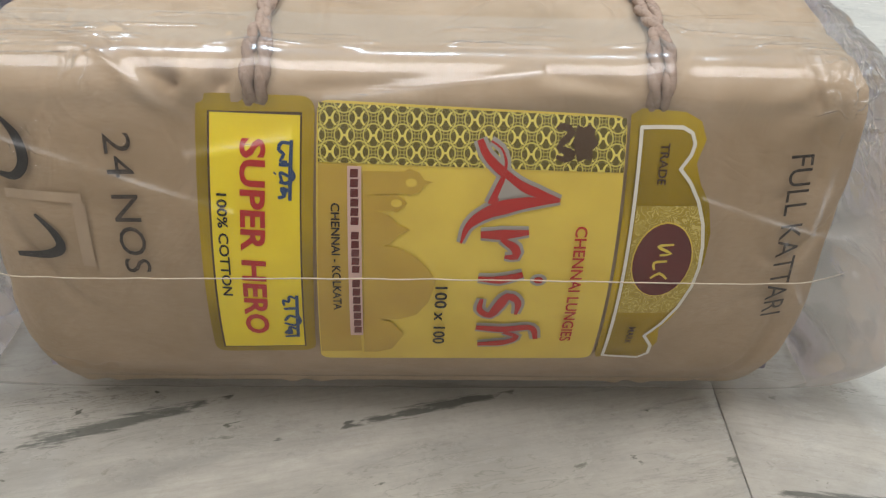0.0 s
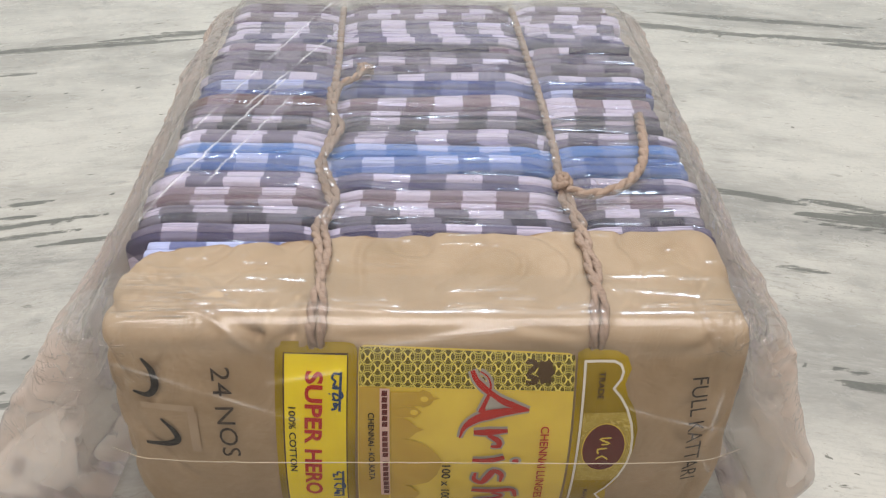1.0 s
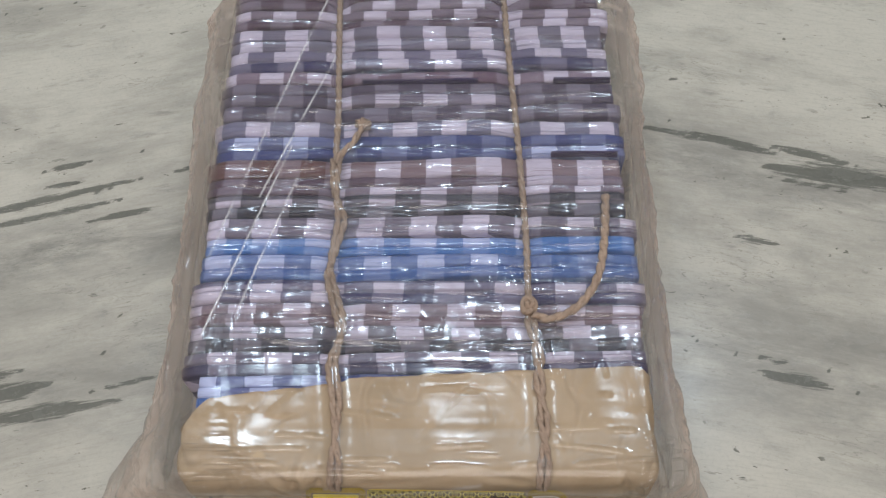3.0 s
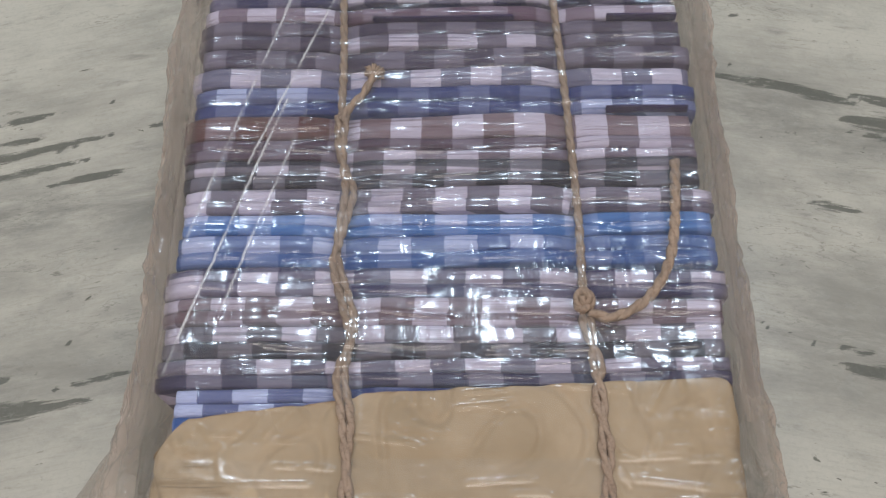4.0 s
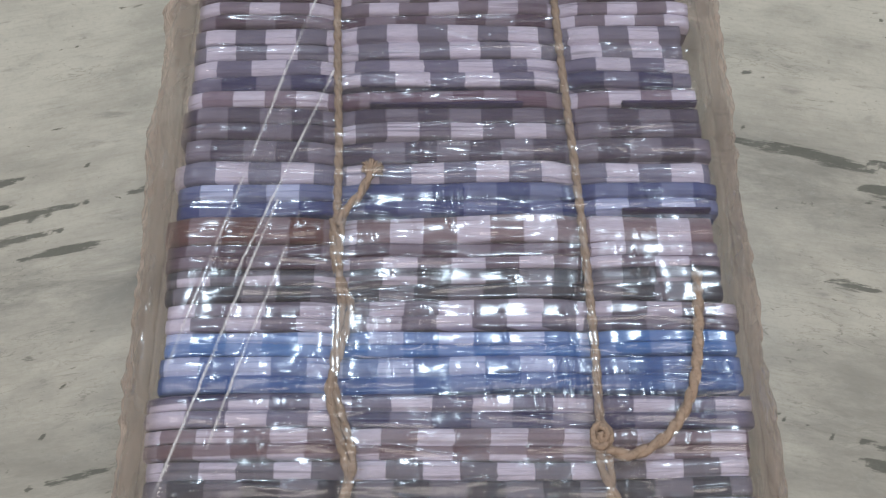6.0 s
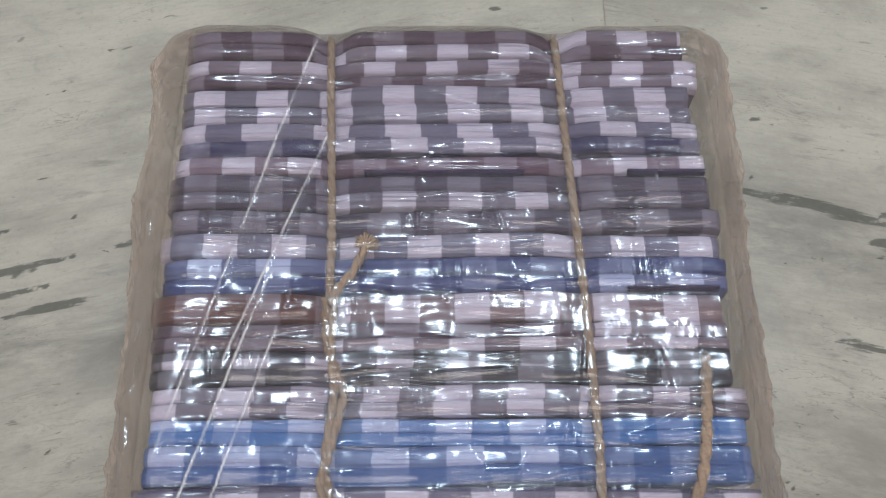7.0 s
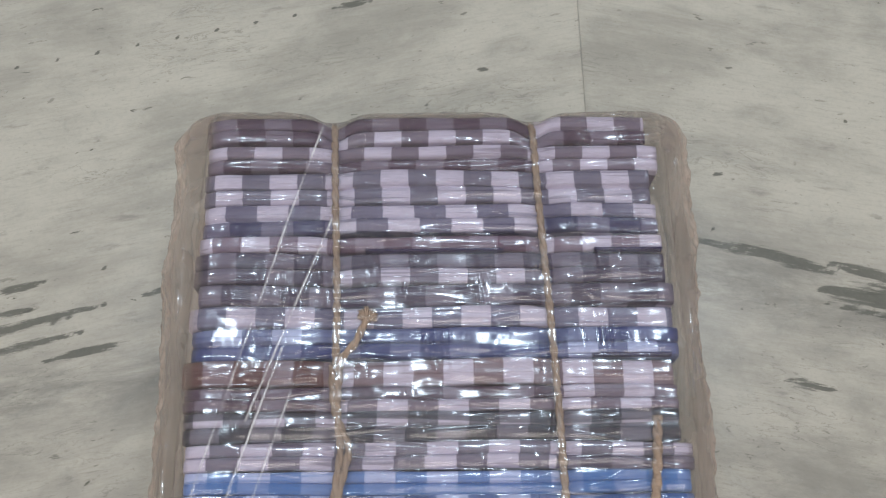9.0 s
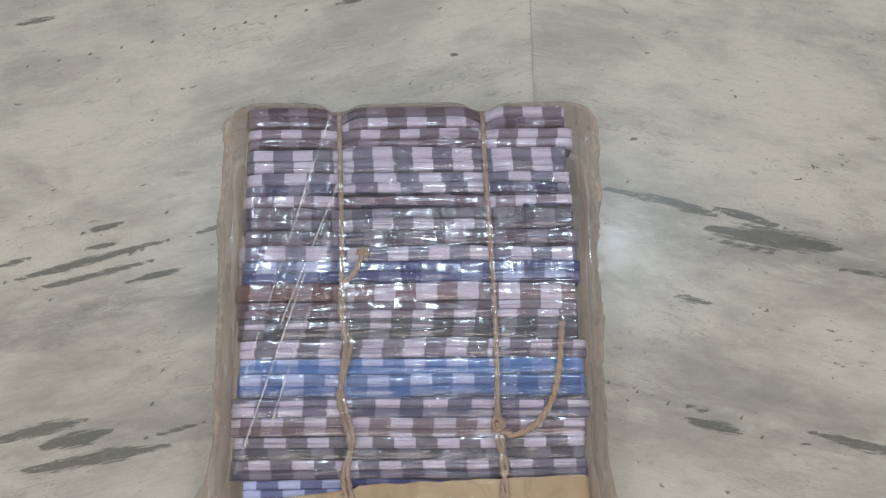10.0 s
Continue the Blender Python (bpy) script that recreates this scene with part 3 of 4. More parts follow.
# sharp folds where the strings pull the paper in
for a, b, sink in (((-0.076, 0.004, 0.158), (-0.118, 0.036, 0.166), 0.0034), ((-0.055, 0.026, 0.166), (-0.064, 0.005, 0.157), 0.0036), ((-0.072, 0.022, 0.166), (-0.080, 0.005, 0.157), 0.0034),
                   ((-0.040, 0.006, 0.158), (0.005, 0.007, 0.160), 0.0012), ((0.040, 0.010, 0.164), (0.072, 0.006, 0.160), 0.0014), ((0.090, 0.026, 0.166), (0.079, 0.008, 0.161), 0.0014),
                   ((-0.035, 0.055, 0.166), (0.000, 0.050, 0.166), 0.0012), ((-0.150, 0.050, 0.166), (-0.128, 0.036, 0.166), 0.0014), ((0.120, 0.004, 0.150), (0.152, 0.020, 0.162), 0.0014),
                   ((-0.040, 0.006, 0.030), (-0.052, 0.006, 0.008), 0.0020), ((0.090, 0.006, 0.034), (0.100, 0.006, 0.008), 0.0018), ((-0.120, 0.006, 0.040), (-0.140, 0.008, 0.010), 0.0018)):
    a, b = np.array(a), np.array(b)
    along = np.clip(((v - a) @ (b - a)) / ((b - a) @ (b - a)), 0, 1)
    off = np.linalg.norm(v - a - along[:, None] * (b - a), axis=1)
    fade = np.clip(4 * np.minimum(along, 1 - along) + 0.25, 0, 1)
    v = v + nrm * (sink * fade * (0.8 * np.exp(-((off - 0.0055) / 0.003) ** 2) - 1.3 * np.exp(-(off / 0.0022) ** 2)))[:, None]
v[:, 1] += bulge
v[:, 0] *= 1 - 0.09 * low ** 2
v[:, 1] += 0.030 * np.clip((0.050 - v[:, 2]) / 0.050, 0, 1) ** 2 * np.clip(1 - v[:, 1] / 0.06, 0, 1)
edge = np.interp(v[:, 0], (-0.158, -0.149, -0.136, -0.050, -0.045, 0.157), (0.044, 0.050, 0.062, 0.072, 0.0755, 0.0830))
edge = edge + 0.0012 * wobble(v * (1, 0, 0), 60.0)
keep = v[:, 1] <= edge + 0.0035
v[:, 1] = np.minimum(v[:, 1], edge)
quads = quads[keep[quads].all(1)]
used = np.unique(quads)
renum = np.zeros(len(v), int)
renum[used] = np.arange(len(used))
wrapper = empty("paper_wrapper", (0, 0.04, 0))
tagged(wrapper, "brown kraft paper wrapper with yellow printed labels round the bundle's end", "paper wrapper")


def on_wrapper(ob):
    ob.location = (0, -0.04, 0)
    return ob


sheet = on_wrapper(solid("paper_sheet", v[used], renum[quads], PAPER, wrapper, "creased brown kraft paper"))


# ---- prints on the paper's front ----
def print_shape(name, outline, lift, mat, parent, label=""):
    """A flat printed shape with the outline (x, z), laid on the bulging front."""
    bm = bmesh.new()
    bm.faces.new([bm.verts.new((x, 0, z)) for x, z in outline])
    xs, zs = [p[0] for p in outline], [p[1] for p in outline]
    for axis, a, b in ((0, min(xs), max(xs)), (2, min(zs), max(zs))):
        k = 0.006 * math.ceil(a / 0.006)
        while k < b:
            at, normal = [0, 0, 0], [0, 0, 0]
            at[axis], normal[axis] = k, 1
            bmesh.ops.bisect_plane(bm, geom=bm.verts[:] + bm.edges[:] + bm.faces[:], plane_co=at, plane_no=normal)
            k += 0.006
    for p in bm.verts:
        p.co.y = front(p.co.x, p.co.z) - lift
    bmesh.ops.recalc_face_normals(bm, faces=bm.faces)
    ob = part(name, bm, mat, parent, label, smooth=False)
    if parent is wrapper:
        on_wrapper(ob)
    return ob


def quad(tl, tr, br, bl, r=0.0):
    """Corners with rounded edges of radius r."""
    c = [Vector(p) for p in (tl, tr, br, bl)]
    if not r:
        return [tuple(p) for p in c]
    out = []
    for i, p in enumerate(c):
        a, b = (c[i - 1] - p).normalized(), (c[(i + 1) % 4] - p).normalized()
        for k in range(6):
            t = k / 5
            out.append(tuple(p + a * r * (1 - t) ** 2 + b * r * t ** 2))
    return out


def ring_shape(centre, rx, rz, n=28):
    return [(centre[0] + rx * math.cos(2 * math.pi * i / n), centre[1] + rz * math.sin(2 * math.pi * i / n)) for i in range(n)]


def stroke(points, widths, step=0.0015):
    """The outline of a brush stroke through the points (x, z) with half widths."""
    path = smooth_path([(x, 0, z) for x, z in points], step)
    n = len(path)
    left, right = [], []
    for i, p in enumerate(path):
        d = path[min(i + 1, n - 1)] - path[max(i - 1, 0)]
        d.normalize()
        w = float(np.interp(i / (n - 1), np.linspace(0, 1, len(widths)), widths))
        left.append((p.x - d.z * w, p.z + d.x * w))
        right.append((p.x + d.z * w, p.z - d.x * w))
    return left + right[::-1]


def lettering(text, name, top, bottom, high, mat, parent, lift, label="", bold=0.0):
    """Words that read downwards from top to bottom, both (x, z) of the line's middle."""
    curve = bpy.data.curves.new(name, "FONT")
    curve.body, curve.offset, curve.resolution_u = text, bold, 3
    holder = bpy.data.objects.new(name, curve)
    scene.collection.objects.link(holder)
    me = bpy.data.meshes.new_from_object(holder.evaluated_get(bpy.context.evaluated_depsgraph_get()))
    bpy.data.objects.remove(holder)
    co = np.empty(len(me.vertices) * 3)
    me.vertices.foreach_get("co", co)
    co = co.reshape(-1, 3)
    co -= co.min(0)
    size = co.max(0)
    top, bottom = np.array(top), np.array(bottom)
    way = bottom - top
    across = np.array((-way[1], way[0])) / np.linalg.norm(way)
    flat = top + co[:, :1] / size[0] * way + (co[:, 1:2] / size[1] - 0.5) * high * across
    y = [front(a, b) - lift for a, b in flat]
    me.vertices.foreach_set("co", np.stack([flat[:, 0], y, flat[:, 1]], 1).ravel())
    me.materials.clear()
    me.materials.append(mat)
    me.update()
    ob = new(name, me)
    ob.parent = parent
    if parent is wrapper:
        on_wrapper(ob)
    return tagged(ob, label)


lettering("24 NOS", "stamped_lettering", (-0.0972, 0.1445), (-0.0950, 0.0950), 0.0090, STAMP, wrapper, 0.0012, "grey stamped words 24 NOS")
lettering("FULL KATTARI", "stamped_lettering", (0.1290, 0.1400), (0.1326, 0.0735), 0.0080, STAMP, wrapper, 0.0016, "grey stamped words FULL KATTARI")
print_shape("marker_stroke", stroke([(-0.1335, 0.1485), (-0.1292, 0.142), (-0.1284, 0.134), (-0.1325, 0.1290), (-0.1395, 0.1305)], (0.0006, 0.0016, 0.0019, 0.0016, 0.0006)), 0.0016, INK, wrapper, "black hand-drawn marker stroke")
print_shape("marker_stroke", stroke([(-0.1280, 0.1155), (-0.1225, 0.1090), (-0.1210, 0.1035), (-0.1260, 0.1000), (-0.1375, 0.0985)], (0.0006, 0.0014, 0.0019, 0.0015, 0.0010)), 0.0016, INK, wrapper, "black hand-drawn marker stroke")

for a, b, c, d in ((-0.1370, 0.1240, -0.1110, 0.1205), (-0.1145, 0.1205, -0.1100, 0.0960)):
    print_shape("tape_mark", quad((a, b), (c, b), (c, d), (a, d)), 0.0010, print_ink("tape_print", "b5a085", 0.4, "a8927a"), wrapper, "pale strip of clear tape")

# yellow label
tag = print_shape("yellow_label", quad((-0.0712, 0.1568), (-0.0328, 0.1562), (-0.0366, 0.0560), (-0.0740, 0.0545), 0.005), 0.0012, GOLD, wrapper, "yellow label with a gold border and red words")
print_shape("label_line", quad((-0.0675, 0.1521), (-0.0370, 0.1514), (-0.0400, 0.0591), (-0.0707, 0.0579)), 0.0015, BROWN, tag)
print_shape("label_field", quad((-0.0667, 0.1513), (-0.0376, 0.1507), (-0.0405, 0.0599), (-0.0699, 0.0587)), 0.0018, YELLOW, tag, "bright yellow field")
lettering("SUPER HERO", "lettering", (-0.0530, 0.1440), (-0.0567, 0.0675), 0.0085, RED, tag, 0.0022, "red words SUPER HERO", 0.03)
lettering("100% COTTON", "lettering", (-0.0640, 0.1266), (-0.0652, 0.0870), 0.0034, BLACK, tag, 0.0022, "black words 100% COTTON", 0.02)
for pts, w in (
        ([(-0.0405, 0.1437), (-0.0411, 0.1344), (-0.0416, 0.1245)], 0.00055), ([(-0.0408, 0.1426), (-0.0437, 0.1429), (-0.0447, 0.1408), (-0.0431, 0.1393), (-0.0443, 0.1373), (-0.0421, 0.1369)], 0.00050), ([(-0.0409, 0.1361), (-0.0448, 0.1362)], 0.00055), ([(-0.0410, 0.1347), (-0.0399, 0.1324), (-0.0423, 0.1303), (-0.0449, 0.1307)], 0.00050), ([(-0.0414, 0.1323), (-0.0444, 0.1336), (-0.0439, 0.1307)], 0.00045), ([(-0.0460, 0.1336), (-0.0464, 0.1332)], 0.00050), ([(-0.0414, 0.1277), (-0.0441, 0.1285), (-0.0434, 0.1260), (-0.0455, 0.1255)], 0.00055),
        ([(-0.0413, 0.0876), (-0.0418, 0.0771), (-0.0424, 0.0656)], 0.00055), ([(-0.0417, 0.0860), (-0.0439, 0.0871), (-0.0444, 0.0844), (-0.0462, 0.0853), (-0.0460, 0.0826)], 0.00045), ([(-0.0416, 0.0814), (-0.0463, 0.0810)], 0.00055), ([(-0.0418, 0.0792), (-0.0409, 0.0746), (-0.0432, 0.0725), (-0.0467, 0.0736)], 0.00045), ([(-0.0423, 0.0766), (-0.0445, 0.0775), (-0.0464, 0.0748)], 0.00050), ([(-0.0424, 0.0702), (-0.0450, 0.0714), (-0.0447, 0.0678), (-0.0471, 0.0683)], 0.00055), ([(-0.0425, 0.0664), (-0.0471, 0.0659)], 0.00050)):
    print_shape("letter_stroke", stroke(pts, (w, 1.25 * w, w), 0.0008), 0.0022, BLUE, tag)

# middle label
mid = print_shape("middle_label", quad((-0.0322, 0.1552), (0.0690, 0.1515), (0.0678, 0.0508), (-0.0352, 0.0500), 0.004), 0.0010, CREAM, wrapper, "cream and gold printed label with a red emblem")
print_shape("ornament_band", quad((-0.0318, 0.1545), (0.0686, 0.1510), (0.0686, 0.1345), (-0.0322, 0.1368)), 0.0014, ORNAMENT, mid, "yellow and olive ornamental band")
print_shape("ochre_field", quad((-0.0322, 0.1364), (-0.0195, 0.1361), (-0.0195, 0.0560), (-0.0346, 0.0555)), 0.0014, OCHRE, mid)
SKYLINE = [
    ("minaret_print", [(-0.0176, 0.1342), (-0.0039, 0.1342), (-0.0024, 0.1352), (0.0011, 0.1339), (0.0027, 0.1316), (0.0058, 0.1309), (0.0028, 0.1301), (0.0013, 0.1277), (-0.0023, 0.1263), (-0.0038, 0.1273), (-0.0176, 0.1264)]),
    ("minaret_print", [(-0.0176, 0.1264), (-0.0079, 0.1265), (-0.0067, 0.1271), (-0.0048, 0.1258), (-0.0028, 0.1239), (-0.0048, 0.1219), (-0.0066, 0.1206), (-0.0079, 0.1213), (-0.0176, 0.1210)]),
    ("dome_print", [(-0.0176, 0.1210), (-0.0125, 0.1210), (-0.0084, 0.1192), (-0.0055, 0.1160), (-0.0016, 0.1144), (-0.0055, 0.1126), (-0.0083, 0.1095), (-0.0130, 0.1077), (-0.0177, 0.1076)]),
    ("dome_print", [(-0.0177, 0.1078), (-0.0120, 0.1084), (-0.0057, 0.1077), (0.0002, 0.1043), (0.0045, 0.0992), (0.0073, 0.0947), (0.0064, 0.0900), (0.0049, 0.0845), (0.0007, 0.0781), (-0.0054, 0.0756), (-0.0182, 0.0752)]),
    ("dome_print", [(-0.0182, 0.0752), (-0.0132, 0.0753), (-0.0082, 0.0742), (-0.0037, 0.0671), (-0.0082, 0.0577), (-0.0134, 0.0555), (-0.0186, 0.0555)]),
]
for name, outline in SKYLINE:
    print_shape(name, outline, 0.0016, OCHRE, mid)
for centre in [(-0.0016, 0.1308), (-0.0065, 0.1240)]:
    print_shape("minaret_window", ring_shape(centre, 0.0019, 0.0014, 12), 0.0019, CREAM, mid)
print_shape("text_band", quad((-0.0226, 0.1360), (-0.0180, 0.1359), (-0.0186, 0.0668), (-0.0232, 0.0668)), 0.0020, PINK, mid)
for z0, z1, count in ((0.1352, 0.1160, 6), (0.1140, 0.0975, 5), (0.0950, 0.0680, 7)):
    for k in range(count):
        za = z0 - (z0 - z1) * k / count
        zb = za - (z0 - z1) / count * 0.84
        print_shape("text_bar", quad((-0.0216, za), (-0.0190, za), (-0.0192, zb), (-0.0218, zb)), 0.0023, MAROON, mid)
lettering("CHENNAI - KOLKATA", "lettering", (-0.0268, 0.1240), (-0.0272, 0.0808), 0.0030, BLACK, mid, 0.0022, "black words CHENNAI - KOLKATA", 0.02)
lettering("100 x 100", "lettering", (0.0093, 0.0922), (0.0090, 0.0620), 0.0044, BLACK, mid, 0.0022, "black words 100 x 100", 0.02)
lettering("CHENNAI LUNGIES", "lettering", (0.0562, 0.1164), (0.0560, 0.0637), 0.0042, RED, mid, 0.0018, "red words CHENNAI LUNGIES", 0.015)
EMBLEM = [
    ([(0.0207, 0.1446), (0.0231, 0.1398), (0.0289, 0.1344), (0.0368, 0.1294), (0.0481, 0.1257)], (0.0011, 0.0015, 0.0014, 0.0016, 0.0004)),
    ([(0.0481, 0.1255), (0.0360, 0.1246), (0.0249, 0.1216), (0.0179, 0.1167), (0.0153, 0.1100)], (0.0004, 0.0017, 0.0025, 0.0017, 0.0003)),
    ([(0.0244, 0.1442), (0.0277, 0.1421), (0.0294, 0.1384), (0.0287, 0.1334), (0.0253, 0.1240)], (0.0003, 0.0004, 0.0006, 0.0012, 0.0016)),
    ([(0.0220, 0.1133), (0.0295, 0.1134), (0.0383, 0.1143)], (0.0012, 0.0019, 0.0009)),
    ([(0.0291, 0.1116), (0.0340, 0.1083), (0.0342, 0.1050), (0.0305, 0.1049)], (0.0008, 0.0015, 0.0015, 0.0006)),
    ([(0.0219, 0.0958), (0.0296, 0.0954), (0.0374, 0.0977)], (0.0010, 0.0017, 0.0012)),
    ([(0.0237, 0.0866), (0.0232, 0.0813), (0.0270, 0.0786), (0.0299, 0.0833), (0.0328, 0.0879), (0.0366, 0.0852), (0.0363, 0.0790)], (0.0006, 0.0012, 0.0015, 0.0019, 0.0015, 0.0012, 0.0005)),
    ([(0.0224, 0.0718), (0.0325, 0.0709), (0.0425, 0.0718), (0.0449, 0.0651)], (0.0012, 0.0016, 0.0015, 0.0008)),
    ([(0.0327, 0.0691), (0.0376, 0.0666), (0.0338, 0.0631), (0.0236, 0.0618)], (0.0008, 0.0012, 0.0016, 0.0010)),
]
for points, widths in EMBLEM:
    print_shape("emblem_outline", stroke(points, [w + 0.0012 for w in widths]), 0.0017, SILVER, mid)
for points, widths in EMBLEM:
    print_shape("emblem_stroke", stroke(points, widths), 0.0021, RED, mid)
print_shape("emblem_dot", ring_shape((0.0430, 0.0953), 0.0030, 0.0026, 14), 0.0019, SILVER, mid)
print_shape("emblem_dot", ring_shape((0.0430, 0.0953), 0.0017, 0.0014, 14), 0.0021, RED, mid)
print_shape("emblem_eye", [(0.0269, 0.1263), (0.0295, 0.1328), (0.0361, 0.1277)], 0.0023, SILVER, mid)
print_shape("crest_swash", stroke([(0.0457, 0.1478), (0.0478, 0.1487), (0.0507, 0.1469), (0.0467, 0.1425), (0.0513, 0.1405), (0.0489, 0.1387), (0.0458, 0.1396)], (0.0006, 0.0013, 0.0010, 0.0013, 0.0006)), 0.0018, BROWN, mid)
print_shape("crest_print", [(0.0523, 0.1491), (0.0544, 0.1484), (0.0564, 0.1493), (0.0584, 0.1479), (0.0581, 0.1460), (0.0597, 0.1437), (0.0578, 0.1417), (0.0578, 0.1383), (0.0555, 0.1389), (0.0530, 0.1379), (0.0523, 0.1407), (0.0509, 0.1436), (0.0520, 0.1464)], 0.0018, BROWN, mid)

# trade-mark label
OUTER = [(0.0700, 0.1520), (0.0735, 0.1542), (0.0880, 0.1532), (0.0935, 0.1505), (0.0955, 0.1450), (0.0930, 0.1375), (0.0950, 0.1310), (0.0990, 0.1240), (0.1012, 0.1130),
         (0.1008, 0.1010), (0.0985, 0.0890), (0.0940, 0.0760), (0.0905, 0.0700), (0.0915, 0.0620), (0.0895, 0.0560), (0.0700, 0.0520), (0.0690, 0.0545)]
LINE = [(0.0735, 0.1489), (0.0801, 0.1491), (0.0872, 0.1490), (0.0904, 0.1474), (0.0916, 0.1440), (0.0906, 0.1405), (0.0875, 0.1361), (0.0913, 0.1317), (0.0949, 0.1252), (0.0976, 0.1172), (0.0989, 0.1088), (0.0992, 0.0997), (0.0980, 0.0915), (0.0948, 0.0820), (0.0902, 0.0733), (0.0854, 0.0668), (0.0890, 0.0605), (0.0890, 0.0554), (0.0857, 0.0527), (0.0785, 0.0534), (0.0718, 0.0544)]


mark = print_shape("trade_label", OUTER, 0.0013, GOLD, wrapper, "gold shield-shaped label with a maroon seal")
print_shape("label_field", LINE, 0.0016, DARK_GOLD, mark, "dark gold field")
for p, q in zip(LINE, LINE[1:] + LINE[:1]):
    print_shape("label_line", stroke([p, q], (0.0006, 0.0006), 0.02), 0.0022, WHITE, mark)
    print_shape("label_line", ring_shape(q, 0.0006, 0.0006, 8), 0.0022, WHITE, mark)
print_shape("label_band", [(0.0741, 0.1238), (0.0953, 0.1235), (0.0971, 0.1172), (0.0985, 0.1088), (0.0988, 0.0998), (0.0975, 0.0919), (0.0944, 0.0828), (0.0922, 0.0790), (0.0733, 0.0797)], 0.0019, SCROLLS, mark, "pale gold band with fine scrolls")
print_shape("seal", ring_shape((0.0853, 0.1031), 0.0108, 0.0152), 0.0024, CREAM, mark)
print_shape("seal_field", ring_shape((0.0853, 0.1031), 0.0103, 0.0147), 0.0026, MAROON, mark, "maroon oval seal")
for pts, w in (([(0.0885, 0.1100), (0.0830, 0.1095), (0.0880, 0.1065), (0.0840, 0.1060)], 0.0004), ([(0.0870, 0.1035), (0.0825, 0.1030), (0.0830, 0.1000)], 0.0004), ([(0.0880, 0.0960), (0.0850, 0.0985), (0.0820, 0.0965)], 0.0004)):
    print_shape("seal_stroke", stroke(pts, (w, 1.4 * w, w)), 0.0029, CREAM, mark)
lettering("TRADE", "lettering", (0.0818, 0.1443), (0.0814, 0.1310), 0.0030, BROWN, mark, 0.0023, "dark word TRADE", 0.02)
lettering("MARK", "lettering", (0.0800, 0.0720), (0.0798, 0.0620), 0.0026, BROWN, mark, 0.0023, "dark word MARK", 0.015)

# ---- jute strings ----
R = 0.0030


def string(name, label):
    return tagged(empty(name, (0, 0.2, 0.16)), label, "jute string", "strings round the bundle")


def strand(name, points, parent, radius=R, **more):
    v, f = twisted(points, radius, **more)
    ob = solid(name, v, f, JUTE, parent)
    ob.location = (0, -0.2, -0.16)
    return ob


left = string("jute_string", "twisted jute string with a short frayed stub round the bundle")
strand("single_run", [(-0.072, 0.433, 0.010), (-0.072, 0.432, 0.100), (-0.072, 0.426, 0.1455), (-0.0712, 0.416, 0.1560), (-0.069, 0.37, 0.1605), (-0.0655, 0.30, 0.1625), (-0.0645, 0.25, 0.1650)], left, 0.0026)
front_run = [(-0.0640, 0.250), (-0.0635, 0.225), (-0.0590, 0.205), (-0.0575, 0.195), (-0.0625, 0.165), (-0.0630, 0.150), (-0.0545, 0.120), (-0.0530, 0.105), (-0.0575, 0.085), (-0.0530, 0.060), (-0.0520, 0.035)]
for shift, lift in ((-0.0024, 0.0), (0.0024, 0.0015)):
    strand("double_run", [(x + shift * math.cos(i * 1.1), y, 0.1655 + lift * math.sin(i) + (0.005 if y < 0.08 else 0.0)) for i, (x, y) in enumerate(front_run)]
           + [(-0.0515 + shift, 0.017, 0.1695), (-0.0520 + shift, 0.0065, 0.1610), (-0.0520 + 0.6 * shift, 0.0060, 0.1540), (-0.0520 + 0.5 * shift, 0.0110, 0.1460), (-0.0520 + shift, 0.0180, 0.1300)], left, 0.0025)
strand("stub", [(-0.0645, 0.246, 0.1660), (-0.0590, 0.256, 0.1670), (-0.0525, 0.264, 0.1665), (-0.0490, 0.272, 0.1660), (-0.0450, 0.280, 0.1660)], left, 0.0027)
for k in range(64):
    a, tip = dice.uniform(-2.2, 2.2), dice.uniform(0.6, 1.1)
    lift = dice.uniform(-0.003, 0.003)
    strand("fibre", [(-0.0462, 0.2775, 0.1655), (-0.0455 + 0.0035 * math.sin(a), 0.2815 + 0.003 * math.cos(a), 0.1658 + lift), (-0.045 + tip * 0.0062 * math.sin(a), 0.2825 + tip * 0.0055 * math.cos(a), 0.1650 + 0.7 * lift)], left, 0.0010, strands=1, spread=0.2, sides=5)

right = string("jute_string", "brown twisted jute string with a knot and a curved loose tail")
strand("single_run", [(0.067, 0.433, 0.010), (0.067, 0.432, 0.100), (0.067, 0.426, 0.1455), (0.0675, 0.416, 0.1560), (0.0690, 0.36, 0.1605), (0.0735, 0.26, 0.1625), (0.0755, 0.18, 0.1645), (0.0748, 0.132, 0.1665)], right, 0.0026)
strand("knot", [(0.0748, 0.134, 0.1660), (0.0775, 0.1300, 0.1690), (0.0780, 0.1240, 0.1700), (0.0745, 0.1205, 0.1710), (0.0712, 0.1230, 0.1690), (0.0715, 0.1290, 0.1690), (0.0750, 0.1310, 0.1715), (0.0770, 0.1265, 0.1725), (0.0745, 0.1235, 0.1720), (0.0735, 0.1275, 0.1725)], right, 0.0028)
